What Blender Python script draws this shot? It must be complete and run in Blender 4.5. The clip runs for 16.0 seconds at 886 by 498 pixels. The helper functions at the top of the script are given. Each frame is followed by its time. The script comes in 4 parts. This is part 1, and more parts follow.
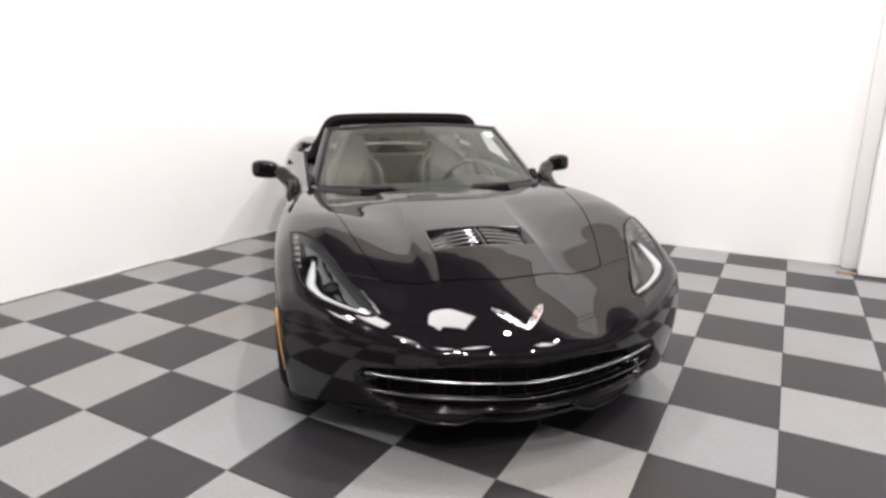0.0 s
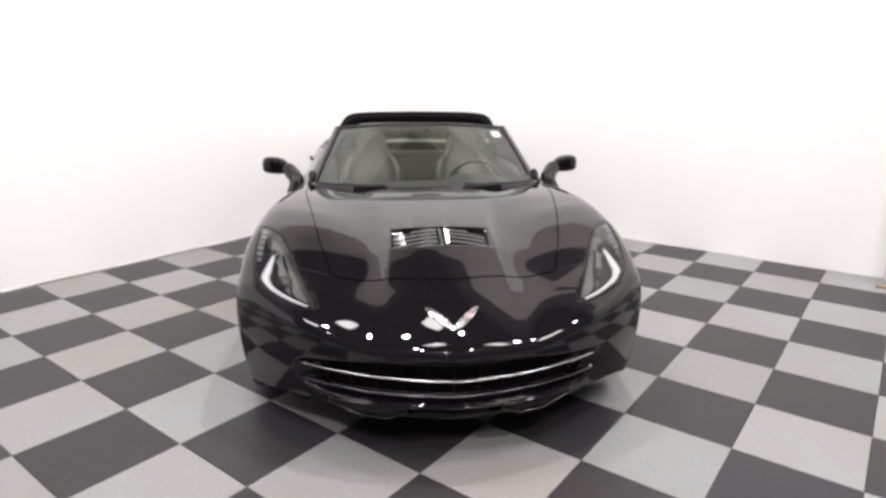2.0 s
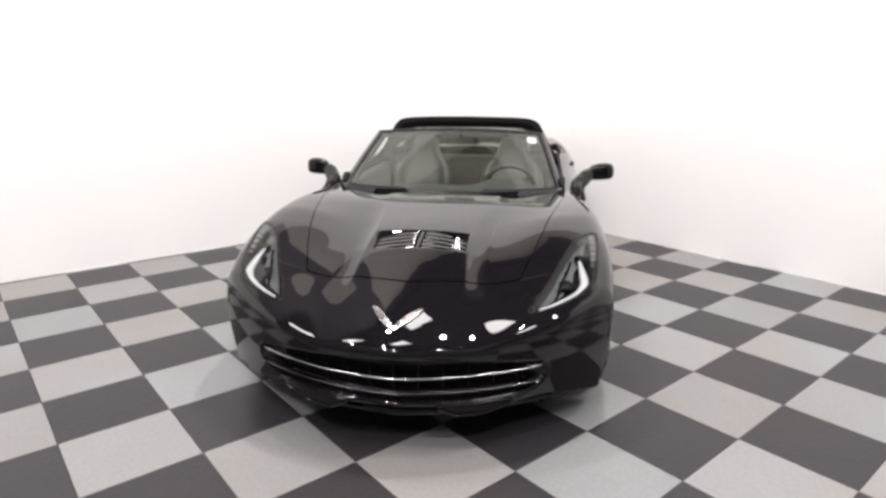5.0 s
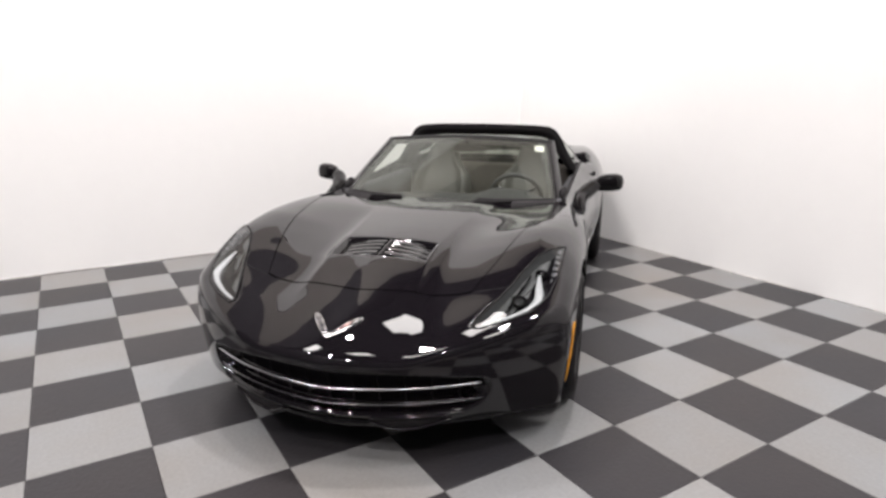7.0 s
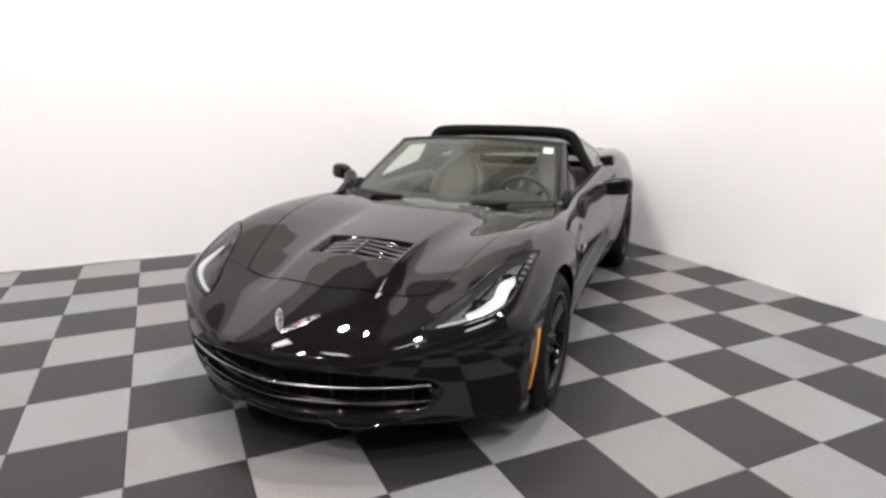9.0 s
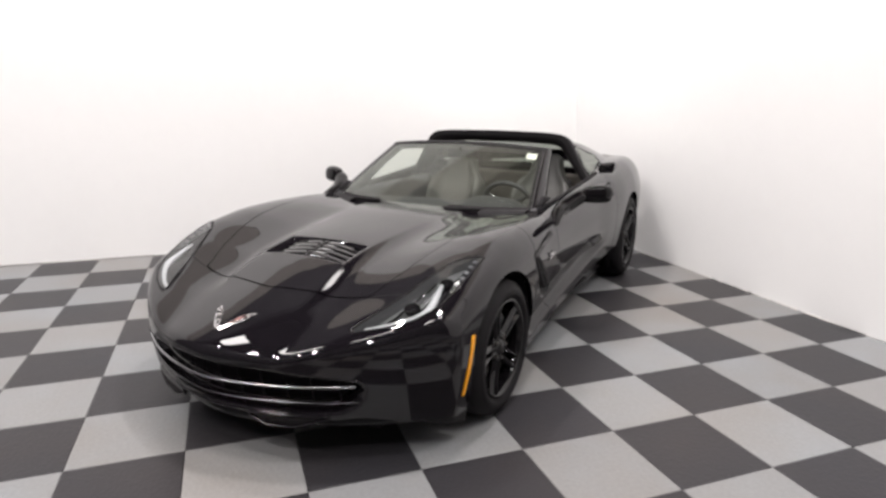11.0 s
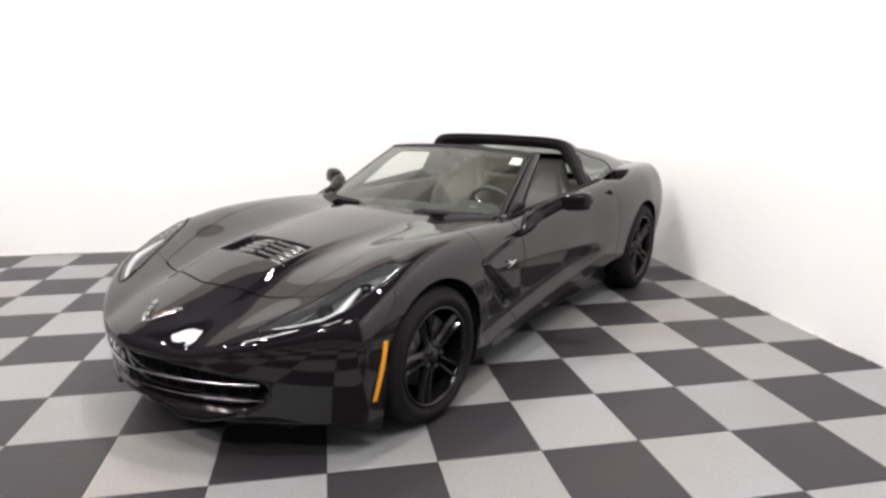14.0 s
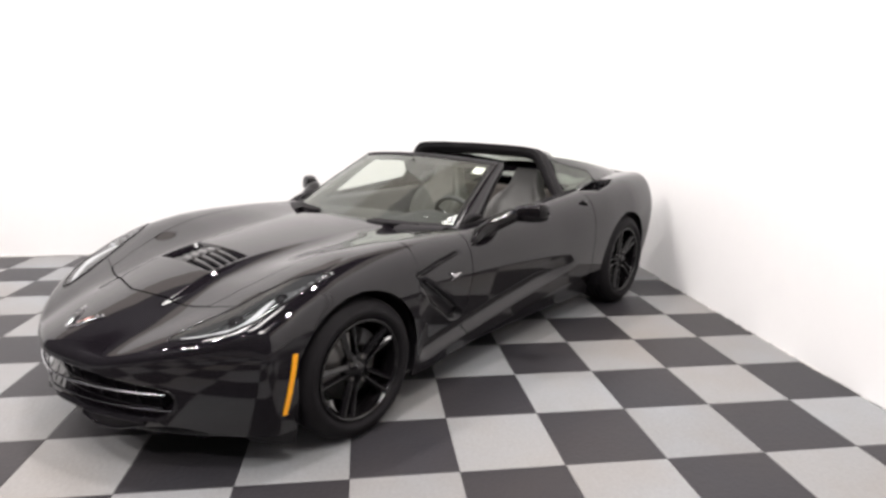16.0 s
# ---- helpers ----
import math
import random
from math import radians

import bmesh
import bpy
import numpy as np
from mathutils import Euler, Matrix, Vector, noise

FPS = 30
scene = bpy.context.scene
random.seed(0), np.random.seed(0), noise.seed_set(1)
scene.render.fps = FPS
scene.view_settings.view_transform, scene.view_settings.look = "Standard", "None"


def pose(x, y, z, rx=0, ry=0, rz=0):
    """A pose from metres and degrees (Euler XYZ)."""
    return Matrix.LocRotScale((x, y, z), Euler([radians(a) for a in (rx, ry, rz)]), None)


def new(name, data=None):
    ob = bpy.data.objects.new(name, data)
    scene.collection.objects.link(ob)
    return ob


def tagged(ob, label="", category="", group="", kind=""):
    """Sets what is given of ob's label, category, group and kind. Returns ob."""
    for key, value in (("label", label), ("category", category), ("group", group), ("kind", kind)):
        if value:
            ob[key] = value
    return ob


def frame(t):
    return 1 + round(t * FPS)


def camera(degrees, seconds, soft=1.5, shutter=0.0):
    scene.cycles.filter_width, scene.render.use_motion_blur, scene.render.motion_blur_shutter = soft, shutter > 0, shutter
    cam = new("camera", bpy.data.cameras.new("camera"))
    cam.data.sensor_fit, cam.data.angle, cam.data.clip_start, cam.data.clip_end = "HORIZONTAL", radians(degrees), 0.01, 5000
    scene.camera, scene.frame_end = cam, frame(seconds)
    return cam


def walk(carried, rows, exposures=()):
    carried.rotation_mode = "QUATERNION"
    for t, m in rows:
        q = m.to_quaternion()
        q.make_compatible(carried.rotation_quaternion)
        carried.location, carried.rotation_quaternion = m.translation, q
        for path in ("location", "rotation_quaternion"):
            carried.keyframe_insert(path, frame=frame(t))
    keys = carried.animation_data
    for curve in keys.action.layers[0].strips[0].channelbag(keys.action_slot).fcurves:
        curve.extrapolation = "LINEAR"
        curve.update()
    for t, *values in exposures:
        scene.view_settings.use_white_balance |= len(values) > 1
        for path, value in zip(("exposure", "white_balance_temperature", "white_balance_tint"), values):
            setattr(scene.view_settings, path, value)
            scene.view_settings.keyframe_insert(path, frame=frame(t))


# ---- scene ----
cam = camera(72.0, 16.0, soft=2.9)
# seconds, x, y, z, pitch, roll, yaw
ROWS = [
    (0.0, 0.334, -2.290, 1.402, -14.59, -0.29, 29.24),
    (0.5, 0.439, -2.291, 1.405, -14.88, -0.45, 30.50),
    (1.0, 0.576, -2.268, 1.438, -14.81, -0.38, 32.62),
    (1.5, 0.713, -2.151, 1.452, -15.06, -0.25, 34.80),
    (2.0, 0.847, -2.030, 1.450, -15.23, -0.22, 37.33),
    (2.5, 0.971, -1.971, 1.437, -15.05, -0.24, 39.08),
    (3.0, 1.115, -1.930, 1.450, -15.18, -0.26, 40.55),
    (3.5, 1.205, -1.885, 1.470, -15.18, -0.20, 42.73),
    (4.0, 1.279, -1.765, 1.475, -15.24, -0.18, 45.40),
    (6.5, 1.666, -1.244, 1.498, -14.67, -0.07, 56.54),
    (7.0, 1.722, -1.070, 1.482, -14.52, -0.10, 58.42),
    (7.5, 1.768, -0.942, 1.470, -14.29, -0.10, 60.47),
    (8.0, 1.822, -0.870, 1.464, -14.22, -0.08, 62.00),
    (10.5, 2.039, -0.290, 1.471, -14.03, -0.22, 69.57),
    (11.0, 2.097, -0.206, 1.463, -13.79, -0.35, 70.45),
    (11.5, 2.176, -0.095, 1.467, -13.72, -0.39, 71.73),
    (12.0, 2.219, 0.004, 1.485, -13.67, -0.47, 72.87),
    (12.5, 2.223, 0.126, 1.479, -13.50, -0.53, 73.95),
    (13.0, 2.207, 0.311, 1.479, -13.70, -0.45, 76.01),
    (13.5, 2.195, 0.408, 1.467, -13.62, -0.43, 77.78),
    (14.0, 2.236, 0.482, 1.461, -13.49, -0.45, 78.83),
    (14.5, 2.298, 0.587, 1.466, -13.29, -0.50, 79.81),
    (15.0, 2.326, 0.683, 1.477, -13.24, -0.57, 80.62),
    (15.5, 2.295, 0.828, 1.478, -13.16, -0.56, 81.57),
    (16.0, 2.245, 1.001, 1.477, -12.97, -0.56, 82.81),
]
walk(cam, [(t, pose(x, y, z, 90 + pitch, roll, yaw)) for t, x, y, z, pitch, roll, yaw in ROWS],
     [(0.0, -0.28), (3.5, -0.25), (6.5, -0.33), (7.0, -0.44), (11.0, -0.46), (13.5, -0.25), (16.0, -0.13)])


# ---- light: a closed showroom corner, dim panels and small bright lamps under a dark deck ----
world = bpy.data.worlds.new("showroom")
world.use_nodes = True
world.node_tree.nodes["Background"].inputs[0].default_value = (0.6, 0.65, 0.7, 1)
world.node_tree.nodes["Background"].inputs[1].default_value = 0.02
scene.world = world

CEILING, HANG = 8.0, 7.2
# hanging panels: x, y, length along x, length along y, watts
LAMPS = [(-2.42, 1.48, 0.9, 1.0, 40), (-0.5, -1.2, 0.8, 1.3, 65), (3.5, 1.0, 2.2, 1.1, 145), (-3.2, -3.4, 0.9, 1.9, 110)]
# round lamps: x, y, watts, width
SPOTS = [(-0.6, 1.6, 350, 0.26), (-2.8, -0.2, 230, 0.26), (-2.1, -5.7, 110, 0.28), (-0.1, -3.8, 240, 0.32), (1.2, -5.5, 250, 0.28), (3.3, -5.6, 300, 0.28), (4.9, -2.2, 350, 0.32), (2.8, 2.6, 300, 0.32)]
TINT = (1.0, 0.948, 0.934)
for x, y, lx, ly, watts in LAMPS:
    data = bpy.data.lights.new("panel_light", "AREA")
    data.shape, data.size, data.size_y, data.energy, data.color = "RECTANGLE", lx, ly, watts, TINT
    ob = new("panel_light", data)
    ob.matrix_world = pose(x, y, HANG - 0.06)
for x, y, watts, wide in SPOTS:
    data = bpy.data.lights.new("spot_light", "AREA")
    data.shape, data.size, data.energy, data.color = "DISK", wide, watts, TINT
    ob = new("spot_light", data)
    ob.matrix_world = pose(x, y, HANG - 0.12)


# ---- materials ----
def material(name, base, rough=0.5, metal=0.0, coat=0.0, grain=0.0, scale=40.0, bump=0.0, spec=0.5, glow=None, rand=0.0, wear=None):
    """A principled material with noise in its colour and roughness at two scales, and a fine bump."""
    m = bpy.data.materials.new(name)
    m.use_nodes = True
    n, l = m.node_tree.nodes, m.node_tree.links
    b = n["Principled BSDF"]
    b.inputs["Base Color"].default_value = (*base, 1)
    b.inputs["Roughness"].default_value = rough
    b.inputs["Metallic"].default_value = metal
    b.inputs["Coat Weight"].default_value = coat
    b.inputs["Coat Roughness"].default_value = 0.03
    b.inputs["Specular IOR Level"].default_value = spec
    if glow:
        b.inputs["Emission Color"].default_value = (*glow[:3], 1)
        b.inputs["Emission Strength"].default_value = glow[3]
    if grain or bump or rand:
        co = n.new("ShaderNodeTexCoord")
        fine, broad = n.new("ShaderNodeTexNoise"), n.new("ShaderNodeTexNoise")
        fine.inputs["Scale"].default_value, broad.inputs["Scale"].default_value = scale, scale / 12
        fine.inputs["Detail"].default_value = broad.inputs["Detail"].default_value = 6
        for t in (fine, broad):
            l.new(co.outputs["Object"], t.inputs["Vector"])
        add = n.new("ShaderNodeMath")
        add.operation = "ADD"
        l.new(fine.outputs["Fac"], add.inputs[0])
        l.new(broad.outputs["Fac"], add.inputs[1])
        last = add
        if rand:
            info, mul = n.new("ShaderNodeObjectInfo"), n.new("ShaderNodeMath")
            mul.operation = "MULTIPLY_ADD"
            mul.inputs[1].default_value = rand
            l.new(info.outputs["Random"], mul.inputs[0])
            l.new(add.outputs[0], mul.inputs[2])
            last = mul
        r = n.new("ShaderNodeMapRange")
        r.inputs["From Min"].default_value, r.inputs["From Max"].default_value = 0.6, 1.4 + rand
        r.inputs["To Min"].default_value, r.inputs["To Max"].default_value = 1 - grain, 1 + grain
        l.new(last.outputs[0], r.inputs["Value"])
        mix = n.new("ShaderNodeVectorMath")
        mix.operation = "SCALE"
        mix.inputs[0].default_value = base
        l.new(r.outputs[0], mix.inputs["Scale"])
        l.new(mix.outputs[0], b.inputs["Base Color"])
        rr = n.new("ShaderNodeMapRange")
        rr.inputs["From Min"].default_value, rr.inputs["From Max"].default_value = 0.3, 0.7
        rr.inputs["To Min"].default_value, rr.inputs["To Max"].default_value = max(0, rough - grain * 0.4), min(1, rough + grain * 0.4)
        l.new(broad.outputs["Fac"], rr.inputs["Value"])
        l.new(rr.outputs[0], b.inputs["Roughness"])
        if bump:
            bu = n.new("ShaderNodeBump")
            bu.inputs["Strength"].default_value, bu.inputs["Distance"].default_value = bump, 0.004
            l.new(fine.outputs["Fac"], bu.inputs["Height"])
            l.new(bu.outputs[0], b.inputs["Normal"])
    return m


def glass(name, tint, rough=0.0, gleam=(1, 1, 1), ior=1.5, film=0.0):
    """A clear pane with its mirror gloss, and a thin film of dust."""
    m = bpy.data.materials.new(name)
    m.use_nodes = True
    n, l = m.node_tree.nodes, m.node_tree.links
    out = n["Material Output"]
    n.remove(n["Principled BSDF"])
    clear, gloss, mix, fres = n.new("ShaderNodeBsdfTransparent"), n.new("ShaderNodeBsdfGlossy"), n.new("ShaderNodeMixShader"), n.new("ShaderNodeFresnel")
    clear.inputs[0].default_value = (*tint, 1)
    gloss.inputs["Roughness"].default_value = rough
    gloss.inputs["Color"].default_value = (*gleam, 1)
    fres.inputs["IOR"].default_value = ior
    l.new(fres.outputs[0], mix.inputs[0])
    l.new(clear.outputs[0], mix.inputs[1])
    l.new(gloss.outputs[0], mix.inputs[2])
    last = mix
    if film:
        dust, lay, spread, amount = n.new("ShaderNodeBsdfDiffuse"), n.new("ShaderNodeMixShader"), n.new("ShaderNodeTexNoise"), n.new("ShaderNodeMapRange")
        dust.inputs["Color"].default_value = (0.58, 0.58, 0.48, 1)
        spread.inputs["Scale"].default_value, spread.inputs["Detail"].default_value = 3.0, 5
        amount.inputs["To Min"].default_value, amount.inputs["To Max"].default_value = film * 0.7, film * 1.3
        l.new(spread.outputs["Fac"], amount.inputs["Value"])
        l.new(amount.outputs[0], lay.inputs[0])
        l.new(mix.outputs[0], lay.inputs[1])
        l.new(dust.outputs[0], lay.inputs[2])
        last = lay
    l.new(last.outputs[0], out.inputs[0])
    return m


PAINT = material("black_car_paint", (0.0054, 0.0045, 0.0058), 0.02, spec=0.50)
GLOSS = material("gloss_black_plastic", (0.006, 0.005, 0.006), 0.08, grain=0.1, scale=60)
MATTE = material("matte_black_trim", (0.009, 0.008, 0.009), 0.75, grain=0.2, scale=90, bump=0.2, spec=0.25)
DARK = material("dark_underbody", (0.012, 0.011, 0.013), 0.9, grain=0.2, scale=30, spec=0.1)
RUBBER = material("tyre_rubber", (0.0055, 0.0047, 0.0056), 0.68, grain=0.25, scale=50, bump=0.25, spec=0.18)
RIM = material("gloss_black_alloy", (0.004, 0.0035, 0.004), 0.06, spec=0.42)
STEEL = material("brake_steel", (0.14, 0.135, 0.13), 0.45, metal=1.0, grain=0.2, scale=60)
CALIPER = material("dark_caliper_iron", (0.06, 0.06, 0.062), 0.5, grain=0.2, scale=60)
CHROME = material("chrome", (0.66, 0.65, 0.66), 0.2, metal=1.0)
SATIN = material("satin_silver_bar", (0.45, 0.45, 0.47), 0.22, metal=1.0)
MIRRORBLACK = material("gloss_black_mirror_plastic", (0.004, 0.0035, 0.004), 0.07, spec=0.22)
LOUVRE = material("gloss_black_louvre", (0.003, 0.0026, 0.0032), 0.035, spec=0.42)
SATINBLACK = material("satin_black_plastic", (0.005, 0.0045, 0.005), 0.22, grain=0.1, scale=60, spec=0.3)
DARKCHROME = material("dark_chrome", (0.11, 0.11, 0.115), 0.22, metal=1.0)
AMBER = material("amber_marker_plastic", (0.85, 0.36, 0.01), 0.3, grain=0.06, scale=120)
RED = material("red_enamel", (0.45, 0.24, 0.22), 0.25)
WOOD = material("brown_wood", (0.22, 0.15, 0.09), 0.7, grain=0.3, scale=30)
LEATHER = material("grey_leather", (0.056, 0.055, 0.052), 0.55, grain=0.12, scale=60, bump=0.25)
DARKLEATHER = material("charcoal_leather", (0.045, 0.045, 0.05), 0.6, grain=0.15, scale=60, bump=0.3)
DASH = material("dark_dash_vinyl", (0.03, 0.03, 0.033), 0.7, grain=0.15, scale=90, bump=0.3)
CARPET = material("black_carpet", (0.055, 0.048, 0.042), 0.95, grain=0.3, scale=120, bump=0.5)
LAMPBOWL = material("lamp_housing_grey", (0.11, 0.112, 0.112), 0.25, grain=0.1, scale=60)
LEDBAR = material("white_light_guide", (0.46, 0.465, 0.47), 0.35)
CELL = material("marker_cell_grey", (0.10, 0.10, 0.105), 0.3)
PAPER = material("white_paper_label", (0.75, 0.74, 0.70), 0.7, grain=0.03)
WINDSCREEN = glass("tinted_windscreen_glass", (0.66, 0.71, 0.65), gleam=(0.96, 1.0, 0.96), film=0.022)
LENS = glass("clear_lens", (0.72, 0.74, 0.75), ior=1.54)
WALL = material("white_wall_paint", (0.80, 0.795, 0.79), 0.75, grain=0.012, scale=9, bump=0.03, spec=0.2)
DECK = material("dark_ceiling_deck", (0.05, 0.05, 0.055), 0.9, grain=0.15, scale=8)
# for added bands out of view, greyed to dull the hood's wall reflection
GREYWALL = material("unseen_grey_band", (0.42, 0.395, 0.365), 0.8, grain=0.06, scale=6, spec=0.2)
# walls out of view; their dimness is put into the base colour
FARWALL = material("unseen_dark_wall", (0.05, 0.05, 0.055), 0.85, grain=0.1, scale=6)
TUBE = material("tube_diffuser", (0.9, 0.9, 0.88), 0.5, glow=(1.0, 0.957, 0.935, 6.0))


def tile_material(name, base, stain, rough):
    """Moulded plastic: fine pebbled tread, brownish traffic stains, each tile a little different."""
    m = material(name, base, rough, spec=0.22)
    n, l = m.node_tree.nodes, m.node_tree.links
    b = n["Principled BSDF"]
    geo, info = n.new("ShaderNodeNewGeometry"), n.new("ShaderNodeObjectInfo")
    broad, fine, peb = n.new("ShaderNodeTexNoise"), n.new("ShaderNodeTexNoise"), n.new("ShaderNodeTexVoronoi")
    broad.inputs["Scale"].default_value, broad.inputs["Detail"].default_value = 0.9, 4
    fine.inputs["Scale"].default_value, fine.inputs["Detail"].default_value = 60, 4
    peb.inputs["Scale"].default_value = 62
    for t in (broad, fine, peb):
        l.new(geo.outputs["Position"], t.inputs["Vector"])
    ramp = n.new("ShaderNodeMapRange")
    ramp.inputs["From Min"].default_value, ramp.inputs["From Max"].default_value = 0.38, 0.68
    ramp.inputs["To Max"].default_value = 0.9
    l.new(broad.outputs["Fac"], ramp.inputs["Value"])
    mix = n.new("ShaderNodeMix")
    mix.data_type = "RGBA"
    mix.inputs["A"].default_value, mix.inputs["B"].default_value = (*base, 1), (*stain, 1)
    l.new(ramp.outputs[0], mix.inputs["Factor"])
    tone, both_ = n.new("ShaderNodeMath"), n.new("ShaderNodeMath")
    tone.operation = both_.operation = "MULTIPLY_ADD"
    tone.inputs[1].default_value, tone.inputs[2].default_value = 0.16, 0.77
    l.new(info.outputs["Random"], tone.inputs[0])
    both_.inputs[1].default_value = 0.30
    l.new(fine.outputs["Fac"], both_.inputs[0])
    l.new(tone.outputs[0], both_.inputs[2])
    sc = n.new("ShaderNodeVectorMath")
    sc.operation = "SCALE"
    l.new(mix.outputs["Result"], sc.inputs[0])
    l.new(both_.outputs[0], sc.inputs["Scale"])
    l.new(sc.outputs[0], b.inputs["Base Color"])
    bu = n.new("ShaderNodeBump")
    bu.inputs["Strength"].default_value, bu.inputs["Distance"].default_value = 0.35, 0.002
    l.new(peb.outputs["Distance"], bu.inputs["Height"])
    l.new(bu.outputs[0], b.inputs["Normal"])
    return m


LIGHTTILE = tile_material("light_grey_tile", (0.196, 0.202, 0.209), (0.178, 0.163, 0.150), 0.40)
DARKTILE = tile_material("dark_grey_tile", (0.0245, 0.0238, 0.0272), (0.031, 0.027, 0.0275), 0.40)

DUST = material("wall_foot_dust", (0.58, 0.56, 0.53), 0.9, grain=0.35, scale=25, bump=0.3)


# ---- helpers for parts ----
def mesh_of(name, verts, faces, mat, smooth=True):
    me = bpy.data.meshes.new(name)
    me.from_pydata([tuple(map(float, v)) for v in verts], [], [tuple(map(int, f)) for f in faces])
    me.materials.append(mat)
    if smooth:
        me.polygons.foreach_set("use_smooth", [True] * len(me.polygons))
    me.update()
    return me


def part(name, me, parent=None, label="", m=None):
    """Links a mesh (or a bmesh, made into one) as one object under a thing or part."""
    ob = new(name, me)
    if parent is not None:
        ob.parent = parent
    if m is not None:
        ob.matrix_local = m
    if label:
        ob["label"] = label
    return ob


def from_bm(name, bm, mat, smooth=False):
    me = bpy.data.meshes.new(name)
    bmesh.ops.recalc_face_normals(bm, faces=bm.faces)
    bm.to_mesh(me)
    bm.free()
    me.materials.append(mat)
    if smooth:
        me.polygons.foreach_set("use_smooth", [True] * len(me.polygons))
    return me


def box_bm(x0, x1, y0, y1, z0, z1, bevel=0.0, seg=2):
    bm = bmesh.new()
    bmesh.ops.create_cube(bm, size=1)
    for v in bm.verts:
        v.co = ((x0 + x1) / 2 + v.co.x * (x1 - x0), (y0 + y1) / 2 + v.co.y * (y1 - y0), (z0 + z1) / 2 + v.co.z * (z1 - z0))
    if bevel:
        bmesh.ops.bevel(bm, geom=bm.edges, offset=bevel, segments=seg, affect="EDGES", profile=0.5)
    return bm


def box(name, x0, x1, y0, y1, z0, z1, mat, parent=None, bevel=0.0, label="", seg=2):
    return part(name, from_bm(name, box_bm(x0, x1, y0, y1, z0, z1, bevel, seg), mat, bevel > 0.006), parent, label)


# ---- the room ----
TILE, WALLTOP, NORTHTOP = 0.457, 6.5, 5.9
BAND, BANDEND, LOWTOP, LOWBAND = 4.3, 0.6, 3.4, 4.35   # unseen grey bands added above the white, lower along the west wall, toning reflections
NORTH, WEST, SOUTH, EAST = 3.61, -4.15, -6.2, 5.6
tagged(box("wall_west", WEST - 0.2, WEST, SOUTH, NORTH + 0.4, 0, LOWTOP, WALL), "plain white painted wall beside the chequered floor", "wall", kind="structure")
tagged(box("wall_west_panel", WEST - 0.2, WEST, BANDEND, NORTH + 0.4, LOWTOP, BAND, WALL), "taller white wall panel towards the corner", "wall", kind="structure")
tagged(box("wall_west_low_band", WEST - 0.2, WEST + 0.01, SOUTH, BANDEND - 0.001, LOWTOP, LOWBAND, GREYWALL), "unseen warm grey band added above the lower white wall", "wall", kind="structure")
tagged(box("wall_north", -2.745, 0.84, NORTH, NORTH + 0.3, 0, BAND, WALL, bevel=0.006), "plain white painted wall with scuffs at its foot", "wall", kind="structure")
tagged(box("wall_north_recess", WEST, -2.746, NORTH + 0.03, NORTH + 0.3, 0, BAND, WALL), "white painted wall set slightly back beside a corner", "wall", kind="structure")
tagged(box("wall_north_step", 0.95, EAST, 3.34, NORTH + 0.3, 0.004, BAND, WALL, bevel=0.006), "white painted wall panel standing forward of its neighbour", "wall", kind="structure")
tagged(box("wall_north_return", 0.841, 0.949, NORTH - 0.1, NORTH + 0.3, 0, BAND, WALL, bevel=0.012), "narrow white pillar between two wall panels", "wall", kind="structure")
tagged(box("wall_west_band", WEST - 0.2, WEST + 0.01, BANDEND, NORTH + 0.4, BAND, WALLTOP, GREYWALL), "unseen warm grey band added above the white walls", "wall", kind="structure")
tagged(box("wall_west_gap", WEST - 0.2, WEST + 0.01, SOUTH, BANDEND - 0.001, LOWBAND, WALLTOP, FARWALL), "unseen dark upper wall added above the white walls", "wall", kind="structure")
tagged(box("wall_north_band", WEST + 0.011, EAST, NORTH - 0.01, NORTH + 0.3, BAND, NORTHTOP, GREYWALL), "unseen warm grey band added above the white walls", "wall", kind="structure")
# unseen upper walls, added so the bodywork reflects dark above the grey
tagged(box("wall_west_upper", WEST - 0.2, WEST + 0.02, SOUTH, NORTH + 0.4, WALLTOP, CEILING, FARWALL), "unseen dark upper wall added above the white walls", "wall", kind="structure")
tagged(box("wall_north_upper", WEST + 0.021, EAST, NORTH - 0.02, NORTH + 0.3, NORTHTOP + 0.001, CEILING, FARWALL), "unseen dark upper wall added above the white walls", "wall", kind="structure")
# walls behind the view, coloured dark to keep reflections dark
tagged(box("wall_south", WEST - 0.2, EAST, SOUTH - 0.2, SOUTH - 0.001, 0, CEILING, FARWALL), "unseen far wall, coloured dark to stand for a dim hall", "wall", kind="structure")
tagged(box("wall_east", EAST, EAST + 0.2, SOUTH - 0.2, NORTH + 0.3, 0, CEILING, FARWALL), "unseen far wall, coloured dark to stand for a dim hall", "wall", kind="structure")
tagged(box("ceiling", WEST - 0.2, EAST + 0.2, SOUTH - 0.2, NORTH + 0.4, CEILING, CEILING + 0.2, DECK), "dark exposed ceiling deck high above the floor", "ceiling", kind="structure")
